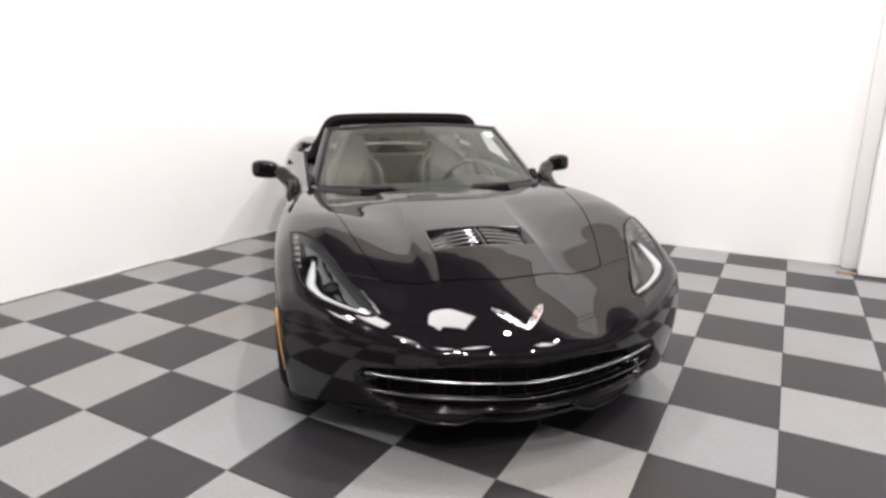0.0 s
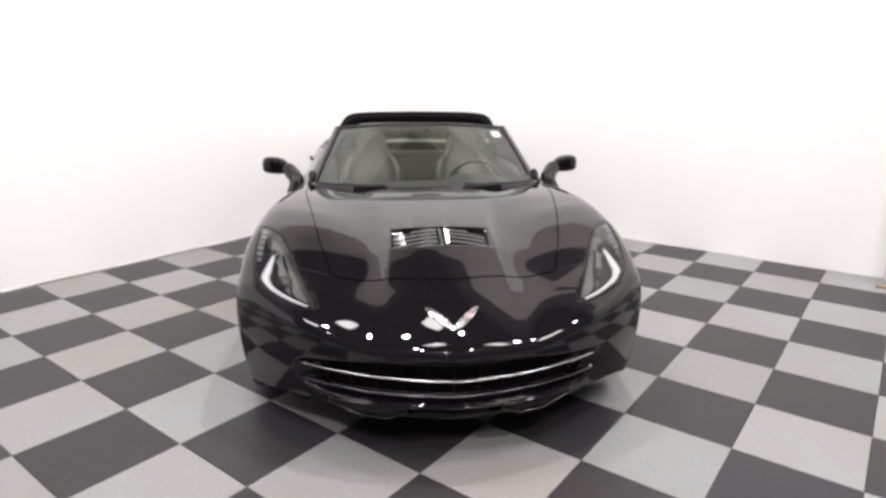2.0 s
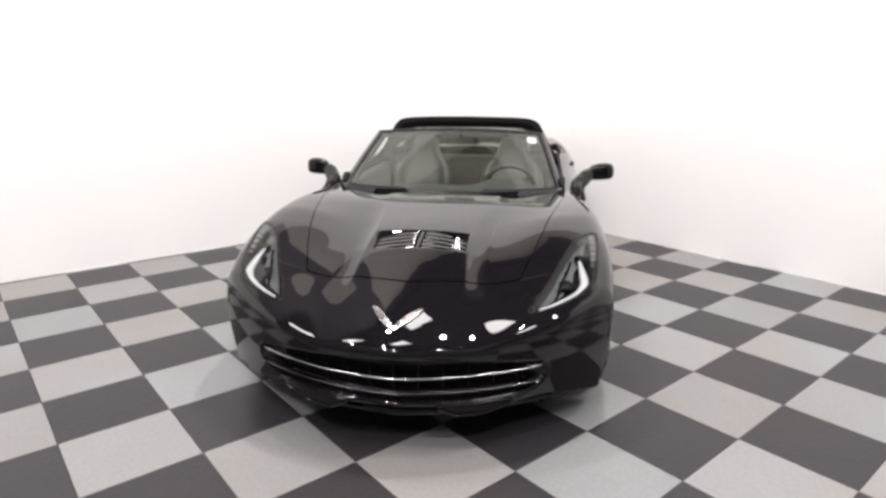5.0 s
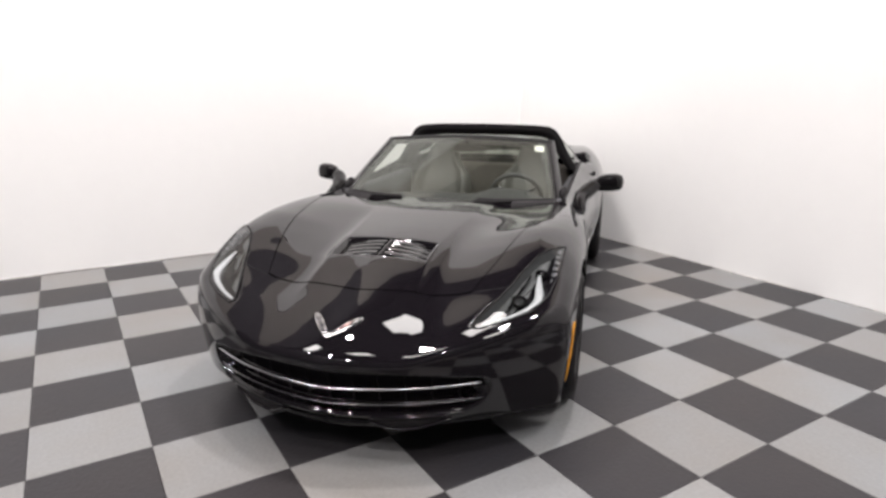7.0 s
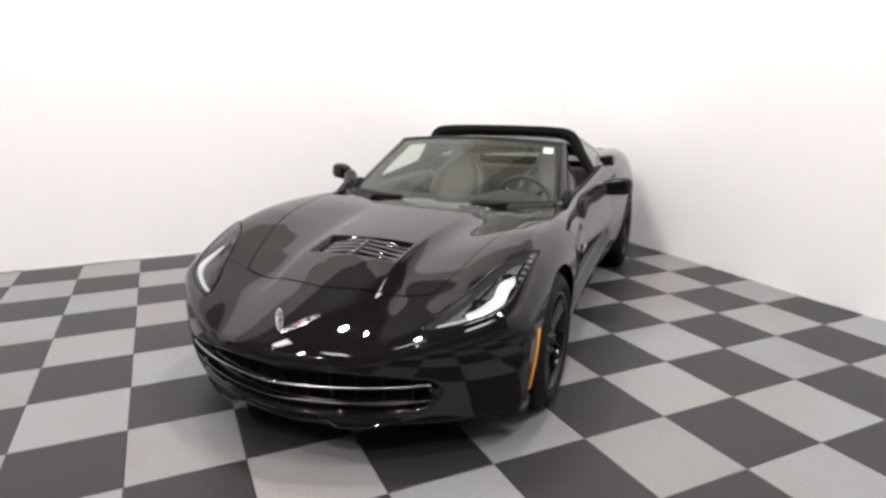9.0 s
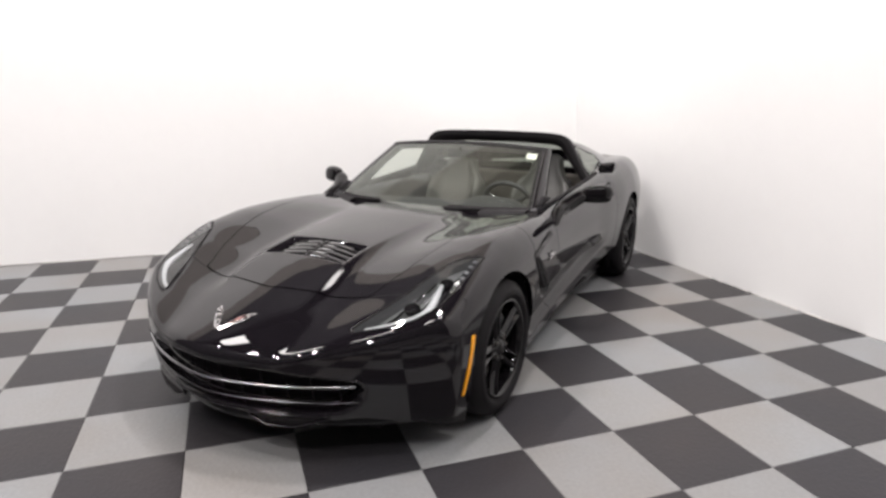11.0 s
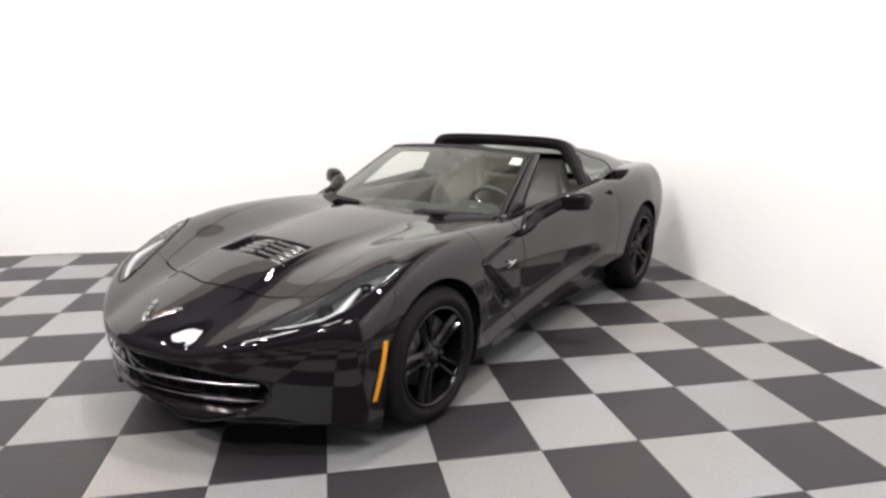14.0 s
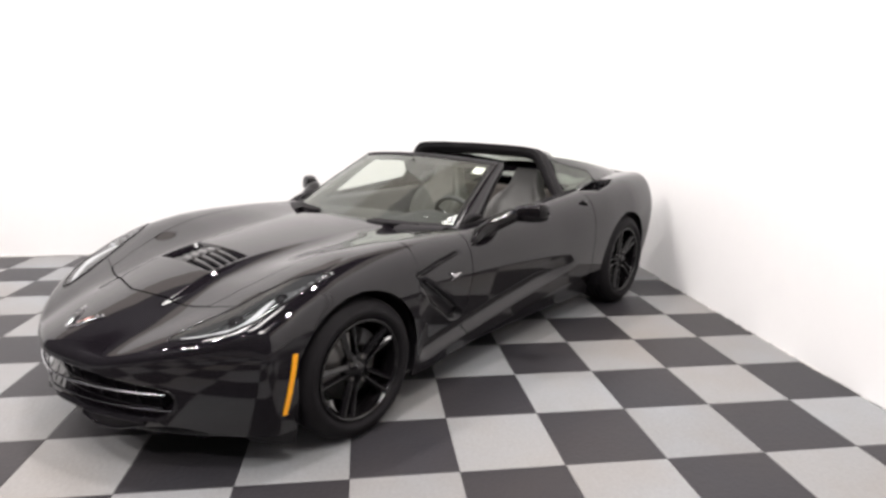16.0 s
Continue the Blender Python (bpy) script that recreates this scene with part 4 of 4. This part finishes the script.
def seat(y0):
    """A bucket seat with tall winged back and built-in headrest."""
    base = new("bucket_seat")
    base.parent = car
    base.location = (0, y0, 0)

    def pad(name, rows, mat, parent, label=""):
        """Rows of (x, z, half width, thickness, wing) become a stuffed pad with raised bolsters."""
        n, m = len(rows), 25
        P = np.zeros((n, m + 12, 3))
        R = np.array(rows, float)
        T = np.gradient(R[:, :2], axis=0)
        T /= np.linalg.norm(T, axis=1, keepdims=True)
        N = np.stack([-T[:, 1], T[:, 0]], 1)
        s = np.linspace(-1, 1, m)
        for i in range(n):
            x, z, w, th, wing = R[i]
            lift = wing * np.exp(-((np.abs(s) - 0.80) / 0.16) ** 2) - th * 0.9 * np.maximum(np.abs(s) - 0.86, 0) ** 2 / 0.0196
            P[i, :m] = np.stack([x + N[i, 0] * lift, s * w, z + N[i, 1] * lift], -1)
            back = np.linspace(1, -1, 12)
            P[i, m:] = np.stack([x - N[i, 0] * th + 0 * back, back * w * 0.97, z - N[i, 1] * th + 0 * back], -1)
        P = np.concatenate([P, P[:, :1]], 1)
        verts, faces = list(P.reshape(-1, 3)), []
        idx = np.arange(n * P.shape[1]).reshape(n, -1)
        for i in range(n - 1):
            for j in range(P.shape[1] - 1):
                faces.append((idx[i, j], idx[i, j + 1], idx[i + 1, j + 1], idx[i + 1, j]))
        faces.append(tuple(idx[0, :-1]))
        faces.append(tuple(idx[-1, :-1])[::-1])
        me = mesh_of(name, verts, faces, mat)
        bm = bmesh.new()
        bm.from_mesh(me)
        bmesh.ops.remove_doubles(bm, verts=bm.verts, dist=1e-5)
        bmesh.ops.recalc_face_normals(bm, faces=bm.faces)
        bm.to_mesh(me)
        bm.free()
        return part(name, me, parent, label)
    pad("cushion", along([(-1.98, 0.40, 0.22, 0.10, 0.03), (-1.75, 0.40, 0.25, 0.12, 0.05), (-1.55, 0.43, 0.255, 0.13, 0.05), (-1.42, 0.44, 0.245, 0.12, 0.04), (-1.36, 0.40, 0.22, 0.08, 0.02)], 20)[::-1], LEATHER, base, "grey leather cushion")
    pad("backrest", along([(-1.88, 0.40, 0.23, 0.07, 0.02), (-1.94, 0.55, 0.255, 0.09, 0.075), (-2.00, 0.70, 0.262, 0.09, 0.085), (-2.05, 0.81, 0.235, 0.085, 0.055), (-2.09, 0.89, 0.165, 0.08, 0.025), (-2.115, 0.96, 0.125, 0.08, 0.012), (-2.13, 1.025, 0.112, 0.07, 0.0), (-2.14, 1.055, 0.085, 0.03, 0.0)], 34)[::-1], LEATHER, base, "grey leather backrest with built-in headrest")
    box("seat_shell", -2.16, -2.12, -0.20, 0.20, 0.40, 0.86, DARKLEATHER, base, 0.02)
    box("slide_rail", -1.95, -1.45, -0.20, -0.16, 0.25, 0.32, STEEL, base, 0.005)
    box("slide_rail", -1.95, -1.45, 0.16, 0.20, 0.25, 0.32, STEEL, base, 0.005)


seat(0.375)
seat(-0.375)
# inside mirror
inm = new("inside_mirror")
inm.parent = car
inm.matrix_local = pose(-1.33, 0.03, 1.10, 0, 12, 0)
bm = box_bm(-0.018, 0.012, -0.12, 0.12, -0.035, 0.035, 0.012, 3)
part("housing", from_bm("housing", bm, MATTE, True), inm)
part("stalk", tube("stalk", [(0.01, 0, 0.02), (0.03, 0, 0.045), (0.04, 0, 0.055)], 0.010, MATTE), inm)


# ---- headlamps ----
for k in (1, -1):
    mk = np.array([1, k, 1.0])
    lamp = part("headlamp", grid_mesh("headlamp", BOWL_P * mk, LAMPBOWL, 0.0, k < 0), car, "dark headlamp with a pale light guide")
    lens = part("lens", grid_mesh("lens", LENS_P * mk, LENS, 0.0, k < 0), lamp, "clear lens over the lamp")
    lens.visible_shadow = False
    wall = np.stack([(LENS_P[:, -2] * (1 - f) + BOWL_P[:, -2] * f + (LENS_P[:, -1] - LENS_P[:, -2]) * 0.75 * (1 - f)) * mk for f in (0.06, 0.5, 1.0)], 1)
    part("lamp_wall", grid_mesh("lamp_wall", wall, LAMPBOWL, 0.0, k > 0), lamp)
    rim = LENS_P[:, -1] * mk
    part("lamp_seal", tube("lamp_seal", rim, 0.0035, MATTE, 6), lamp)
    guide = along([(0.645, 0.578), (0.605, 0.645), (0.555, 0.708), (0.50, 0.758), (0.46, 0.775), (0.40, 0.768), (0.33, 0.758)], 40)
    hold = list(RECESS)
    RECESS.clear()
    G = on_top(guide[:, 0], guide[:, 1], -0.016) * mk
    part("light_guide", tube("light_guide", G, np.interp(np.linspace(0, 1, 40), [0, 0.5, 0.64, 0.8, 1], [0.008, 0.013, 0.021, 0.018, 0.007]), LEDBAR, 8, 0.6), lamp, "white light guide")
    for f in np.linspace(0, 1, 7):
        px, py = 0.15 + 0.24 * f, 0.825 - 0.005 * f
        c = on_top(np.array([px]), np.array([py]), -0.012)[0] * mk
        bm = box_bm(-0.012, 0.012, -0.012, 0.012, -0.02, 0.006, 0.004)
        part("marker_cell", from_bm("marker_cell", bm, CELL, True), lamp, m=pose(*c, 0, 22, -8 * k))
    for px, py, rad in ((0.47, 0.695, 0.030), (0.30, 0.765, 0.026)):
        c = on_top(np.array([px]), np.array([py]), -0.030)[0] * mk
        spot = pose(*c, 0, 0, 0) @ pose(0, 0, 0, 90 - 18, 0, -70 if k > 0 else -110)
        part("projector_ring", mesh_of("projector_ring", *revolve([(rad * 0.8, -0.02), (rad * 1.12, 0.0), (rad * 1.12, 0.012), (rad, 0.014), (rad * 0.92, 0.006)], 28), SATINBLACK), lamp, "dark projector ring", spot)
        part("projector_lens", mesh_of("projector_lens", *revolve([(0.0001, 0.016), (rad * 0.4, 0.013), (rad * 0.75, 0.004), (rad * 0.93, -0.01)], 24), GLOSS), lamp, "", spot)
    # inner shroud blades
    for a in (0.0, 0.35, 0.7):
        bl = along([(0.58 - 0.2 * a, 0.635 + 0.06 * a), (0.52 - 0.2 * a, 0.66 + 0.06 * a), (0.45 - 0.2 * a, 0.67 + 0.07 * a)], 8)
        part("shroud_fin", tube("shroud_fin", on_top(bl[:, 0], bl[:, 1], -0.03) * mk, 0.005, GLOSS, 6), lamp)
    RECESS.extend(hold)
    # amber side marker
    part("side_marker", grid_mesh("side_marker", AMBER_P * mk, AMBER, 0.006, k > 0), car, "amber side marker strip")

# ---- grille ----
part("grille_back", grid_mesh("grille_back", GRILLE_BACK, DARK, 0.0, False), car, "black grille backing")
gb = new("grille")
gb.parent = car
part("grille_bar", tube("grille_bar", BARS[0], 0.0068, SATIN, 10, 0.7), gb, "satin silver upper grille bar")
part("grille_bar", tube("grille_bar", BARS[1], 0.0048, DARKCHROME, 10, 0.8), gb, "thin dark chrome lower grille bar")
part("grille_bar", tube("grille_bar", BARS[2], 0.005, PAINT, 10, 0.8), gb, "gloss black crease below the mouth")
for k in (1, -1):
    part("mouth_rim", tube("mouth_rim", along(HOOK_P * np.array([1, k, 1.0]), 20), 0.005, PAINT, 8), gb)
for y in np.linspace(-0.5, 0.5, 11):
    hold = list(RECESS)
    RECESS.clear()
    zz = np.linspace(0.265, 0.43 - 0.05 * abs(y), 6)
    part("grille_rib", tube("grille_rib", on_front(np.full(6, y), zz, -0.065), 0.005, DARK, 6), gb)
    RECESS.extend(hold)
for z0 in (0.275, 0.335, 0.41):
    hold = list(RECESS)
    RECESS.clear()
    y = np.linspace(-0.5, 0.5, 31)
    part("grille_slat", tube("grille_slat", on_front(y, np.full(31, z0), -0.06), 0.007, GLOSS, 6), gb)
    RECESS.extend(hold)

# ---- chin: splitter blade and two fangs ----
y = np.linspace(-0.80, 0.80, 61)
hold = list(RECESS)
RECESS.clear()
E0 = on_front(y, np.full(61, 0.25), 0.0)
P = np.stack([np.stack([E0[:, 0] + dx, y * sy, 0 * y + z], -1) for dx, sy, z in ((-0.30, 0.98, 0.145), (-0.12, 1.0, 0.150), (-0.060, 1.0, 0.166), (-0.060, 1.0, 0.182), (-0.10, 1.0, 0.205), (-0.13, 1.0, 0.25))], 1)
shell("air_dam", P, GLOSS, car, "gloss black air dam under the nose", True)
for k in (1, -1):
    yy = np.linspace(0.185, 0.49, 24)
    e = on_front(yy, np.full(24, 0.228), 0.006)
    drop = np.interp(np.linspace(0, 1, 24), [0, 0.25, 0.6, 1], [0.0, 0.036, 0.036, 0.002])
    P = np.stack([e + np.array([-0.06, 0, 0.02]), e + np.array([0.0, 0, 0.012]), e + np.stack([0 * yy + 0.004, 0 * yy, -drop], -1), e + np.stack([0 * yy - 0.02, 0 * yy, -drop - 0.004], -1), e + np.stack([0 * yy - 0.09, 0 * yy, -drop], -1)], 1) * np.array([1, k, 1.0])
    shell("chin_fang", P, MATTE, car, "black chin fin with a gloss edge", k < 0)
    rim = (e + np.stack([0 * yy + 0.004, 0 * yy, -drop], -1)) * np.array([1, k, 1.0])
    part("fin_edge", tube("fin_edge", rim, 0.006, PAINT, 8), car)
    part("fin_edge", tube("fin_edge", (e + np.array([0.004, 0, 0.012])) * np.array([1, k, 1.0]), 0.006, PAINT, 8), car)
RECESS.extend(hold)

# lower corners of the bumper, ahead of the front tyres
for k in (1, -1):
    xv = np.linspace(0.336, 0.54, 14)
    zb = np.interp(xv, [0.336, 0.51, 0.54], [0.098, 0.160, 0.205])
    yo = on_side(xv, np.full(14, 0.24))[:, 1] - 0.012
    rows = [(yo, np.full(14, 0.235)), (yo - 0.004, zb * 0.5 + 0.11), (yo - 0.012, zb + 0.008), (yo - 0.022, zb), (np.full(14, 0.62), zb + 0.012), (np.full(14, 0.60), np.full(14, 0.21))]
    P = np.stack([np.stack([xv, y * k, z], -1) for y, z in rows], 1)
    flap = shell("tyre_deflector", P, MATTE, car, "black plastic corner flap ahead of the tyre", k > 0)
    part("deflector_back", grid_mesh("deflector_back", np.stack([P[0], P[0] * np.array([1, 0, 1.0]) + np.array([0, 0.62 * k, 0])], 1), MATTE, 0.0, k < 0), flap)

# ---- emblem: two plain wings meeting in a point ----
hold = list(RECESS)
RECESS.clear()
emblem = new("nose_emblem")
emblem.parent = car
for k in (1, -1):
    u = np.linspace(0, 1, 14)
    cx, cy = 0.858 - 0.092 * u ** 0.9, k * (0.004 + 0.094 * u)
    wd = 0.012 + 0.040 * np.sin(np.clip(u * 1.05, 0, 1) * math.pi) ** 0.7 + 0.014 * u
    rows = []
    for f in (-1, -0.5, 0, 0.5, 1):
        rows.append(on_top(cx + f * wd * 0.75, cy - k * f * wd * 0.35, 0.008 - 0.003 * abs(f)))
    wing = part("wing", grid_mesh("wing", np.stack(rows, 1), CHROME, 0.008, k < 0), emblem, "chrome wing of the emblem")
    if k > 0:
        rows = [on_top(cx[5:10] + f * wd[5:10] * 0.28, cy[5:10] - k * f * wd[5:10] * 0.14, 0.0095) for f in (-1, 0, 1)]
        part("enamel", grid_mesh("enamel", np.stack(rows, 1), RED, 0.002, False), emblem)
    # dark cells between bright ones, as on a small flag
    for q in range(3, 12, 2):
        for f in ((-0.7, -0.25), (0.2, 0.65)) if (q // 2) % 2 else ((-0.25, 0.2),):
            rows = [on_top(cx[q:q + 2] + g * wd[q:q + 2] * 0.75, cy[q:q + 2] - k * g * wd[q:q + 2] * 0.35, 0.0098) for g in f]
            part("enamel", grid_mesh("enamel", np.stack(rows, 1), GLOSS, 0.002, k < 0), emblem)
# fender badges
for k in (1, -1):
    bd = new("fender_badge")
    bd.parent = car
    bd.matrix_local = pose(BADGE_P[0], BADGE_P[1] * k + 0.004 * k, BADGE_P[2], 0, 0, 0)
    for flag in ([(0.035, 0, -0.020), (0, 0.001, 0), (-0.045, 0.002, 0.012)], [(-0.030, 0, -0.018), (0, 0.002, 0), (0.040, 0.003, 0.017)]):
        part("flag", tube("flag", flag, [0.004, 0.009, 0.005], CHROME, 8), bd, "chrome flag badge")

# ---- hood vents: sunken louvres either side of a spine ----
vents = new("hood_vent")
vents.parent = car
for k in (1, -1):
    for j in range(5):
        x0 = 0.305 - 0.042 * j
        y = np.linspace(0.018, 0.225, 10)
        a = on_top(np.full(10, x0), y, -0.013) - np.stack([0 * y, 0 * y, 0.022 * (y / 0.225) ** 1.6], -1)
        b = on_top(np.full(10, x0 - 0.034), y, 0.0) - np.stack([0 * y, 0 * y, 0.022 * (y / 0.225) ** 1.6], -1)
        P = np.stack([b + np.array([0.002, 0, -0.012]), b + np.array([-0.002, 0, -0.005]), b, b * 0.5 + a * 0.5 + np.array([0, 0, 0.002]), a, a + np.array([0.0, 0, -0.01])], 1) * np.array([1, k, 1.0])
        shell("louvre", P, LOUVRE, vents, "", k > 0)
x = np.linspace(0.12, 0.325, 12)
part("spine", tube("spine", on_top(x, 0 * x, -0.006), 0.010, GLOSS, 8, 0.6), vents)
# grilles in the haunch intakes and fender slots
for k in (1, -1):
    for j in range(4):
        x0 = -2.36 - 0.085 * j
        a = on_top(np.linspace(x0, x0 - 0.03, 6), np.linspace(0.80, 0.715, 6), -0.03) * np.array([1, k, 1.0])
        part("intake_slat", tube("intake_slat", a - np.array([0, 0, 0.03]), 0.005, DARK, 6), car)
    pts = on_side(np.linspace(-0.43, -0.745, 10), np.linspace(0.645, 0.415, 10), -0.016) * np.array([1, k, 1.0])
    part("vent_slat", tube("vent_slat", pts, 0.010, GLOSS, 8, 0.6), car)
RECESS.extend(hold)

# ---- door mirrors ----
for k in (1, -1):
    mir = new("door_mirror")
    mir.parent = car
    rows = []
    # inner end to outer end: y, half depth, half height, centre z, centre x
    for cy, hx, hz, zc, xc in ((0.918, 0.008, 0.008, 0.893, -1.200), (0.921, 0.026, 0.026, 0.894, -1.202), (0.930, 0.038, 0.038, 0.897, -1.206), (0.950, 0.045, 0.044, 0.901, -1.213), (0.985, 0.049, 0.049, 0.905, -1.224), (1.03, 0.050, 0.050, 0.907, -1.240), (1.062, 0.048, 0.047, 0.907, -1.252), (1.082, 0.041, 0.040, 0.906, -1.260), (1.092, 0.028, 0.027, 0.905, -1.264), (1.096, 0.008, 0.008, 0.905, -1.266)):
        a = np.linspace(0, 2 * math.pi, 33)
        ca, sa = np.cos(a), np.sin(a)
        ex = np.sign(ca) * np.abs(ca) ** 0.62 * hx
        ez = np.sign(sa) * np.abs(sa) ** 0.62 * hz
        rows.append(np.stack([xc + np.where(ex > 0, ex * 1.25, ex * 0.55) - ez * 0.12, np.full(33, cy * k), zc + ez * 1.12], -1))
    part("housing", grid_mesh("housing", np.stack(rows, 0), MIRRORBLACK, 0.0, k > 0), mir, "gloss black mirror housing")
    # the arm sweeps down and forward into a pointed foot on the door
    arm = along([(-0.835, 0.868 * k, 0.752), (-0.90, 0.857 * k, 0.782), (-0.97, 0.840 * k, 0.808), (-1.05, 0.842 * k, 0.828), (-1.12, 0.872 * k, 0.856), (-1.18, 0.910 * k, 0.884), (-1.215, 0.948 * k, 0.896)], 28)
    part("arm", tube("arm", arm, np.interp(np.linspace(0, 1, 28), [0, 0.12, 0.35, 0.6, 0.85, 1], [0.004, 0.024, 0.042, 0.052, 0.052, 0.044]), MIRRORBLACK, 16, 0.85), mir)
    g = np.array([[(-1.238, 0.94, 0.870), (-1.238, 0.94, 0.932)], [(-1.283, 1.065, 0.876), (-1.283, 1.065, 0.938)]]) * np.array([1, k, 1.0])
    part("mirror_glass", grid_mesh("mirror_glass", g, CHROME, 0.003, k < 0), mir, "mirror glass")
    # sail at the pillar's foot
    part("sail", tube("sail", along([(-0.93, 0.735 * k, 0.845), (-1.02, 0.735 * k, 0.875), (-1.10, 0.74 * k, 0.872)], 8), [0.010, 0.016, 0.020, 0.022, 0.020, 0.016, 0.012, 0.008], MATTE, 8, 1.2), mir)
    # door handle pull at the rear edge of the door
    part("door_handle", tube("door_handle", along([(HANDLE_P[0] + 0.045, HANDLE_P[1] * k, 0.862), (HANDLE_P[0] + 0.01, (HANDLE_P[1] + 0.01) * k, 0.85), (HANDLE_P[0] - 0.03, (HANDLE_P[1] + 0.004) * k, 0.815)], 8), 0.010, GLOSS, 8), doors[0 if k > 0 else 1])
    # black rocker tucked under the sill
    x = np.linspace(-0.40, -2.32, 40)
    zs = SILL(x)
    yb = side(x, zs)
    P = np.stack([np.stack([x, (yb + dy) * k, zs * (1 - f) + 0.135 * f], -1) for dy, f in ((-0.012, -0.02), (-0.035, 0.12), (-0.075, 0.5), (-0.085, 0.9), (-0.11, 1.0))], 1)
    shell("rocker", P, GLOSS, car, "black sill panel tucked under the door", k < 0)
    # wheel housings
    for cx, cz, r, w in ((0, RF, ARCH_F, 0.30), (-BASE, RR, ARCH_R, 0.34)):
        a = np.linspace(-0.35, math.pi + 0.35, 40)
        yo = [WIDE(cx) - 0.035, WIDE(cx) - 0.06, WIDE(cx) - w]
        P = np.stack([np.stack([cx + (r + d) * np.cos(a), np.full(40, yv * k), cz + (r + d) * np.sin(a)], -1) for yv, d in zip(yo, (-0.002, 0.006, 0.006))], 1)
        shell("wheel_housing", P, DARK, car, "black wheel housing", k > 0)
box("underbody", -3.3, 0.62, -0.62, 0.62, 0.135, 0.16, DARK, car, 0.01)
box("engine_bay", -0.62, 0.55, -0.50, 0.50, 0.20, 0.58, DARK, car, 0.05)
for k in (1, -1):
    y0, y1 = sorted((k * 0.5, k * 0.80))
    box("sill_box", -2.30, -0.42, y0, y1, 0.15, 0.24, DARK, car, 0.01)


# ---- the floor: interlocking plastic tiles over a slab ----
floor = tagged(box("floor", WEST, EAST, SOUTH, NORTH + 0.05, -0.15, -0.006, DARK), "floor of light and dark grey interlocking plastic tiles", "floor", kind="structure")


def tile_mesh(name, mat, x0, x1, y0, y1):
    g, c = 0.0012, 0.003
    bm = bmesh.new()
    low = [bm.verts.new(p) for p in ((x0 + g, y0 + g, -0.006), (x1 - g, y0 + g, -0.006), (x1 - g, y1 - g, -0.006), (x0 + g, y1 - g, -0.006))]
    mid = [bm.verts.new((v.co.x, v.co.y, -0.0015)) for v in low]
    s = ((c, c), (-c, c), (-c, -c), (c, -c))
    top = [bm.verts.new((v.co.x + a, v.co.y + b, 0)) for v, (a, b) in zip(mid, s)]
    for lo, hi in ((low, mid), (mid, top)):
        for k in range(4):
            bm.faces.new((lo[k], lo[(k + 1) % 4], hi[(k + 1) % 4], hi[k]))
    bm.faces.new(top)
    return from_bm(name, bm, mat)


FULL = [tile_mesh("floor_tile", m, 0, TILE, 0, TILE) for m in (LIGHTTILE, DARKTILE)]
far = bmesh.new()
for i in range(math.floor(WEST / TILE), math.ceil(EAST / TILE)):
    for j in range(math.floor(SOUTH / TILE), math.ceil(NORTH / TILE)):
        x, y = i * TILE, j * TILE
        x0, y0, x1, y1 = max(WEST, x) - x, max(SOUTH, y) - y, min(EAST, x + TILE) - x, min(NORTH + 0.05, y + TILE) - y
        if x1 - x0 < 0.01 or y1 - y0 < 0.01:
            continue
        which = (i + j) % 2
        whole = x0 == 0 and y0 == 0 and x1 == TILE and y1 == TILE
        if -10 <= i < 5 and -6 <= j < 9:
            me = FULL[which] if whole else tile_mesh("floor_tile", (LIGHTTILE, DARKTILE)[which], x0, x1, y0, y1)
            ob = part("floor_tile", me, floor)
            ob.location = (x, y, 0)
        else:
            a = len(far.verts)
            vs = [far.verts.new((x + px, y + py, -0.0005)) for px, py in ((x0, y0), (x1, y0), (x1, y1), (x0, y1))]
            f = far.faces.new(vs)
            f.material_index = which
me = bpy.data.meshes.new("floor_tiles_beyond")
far.to_mesh(me)
far.free()
me.materials.append(LIGHTTILE)
me.materials.append(DARKTILE)
tagged(part("floor_tiles_beyond", me, floor), kind="stuff")
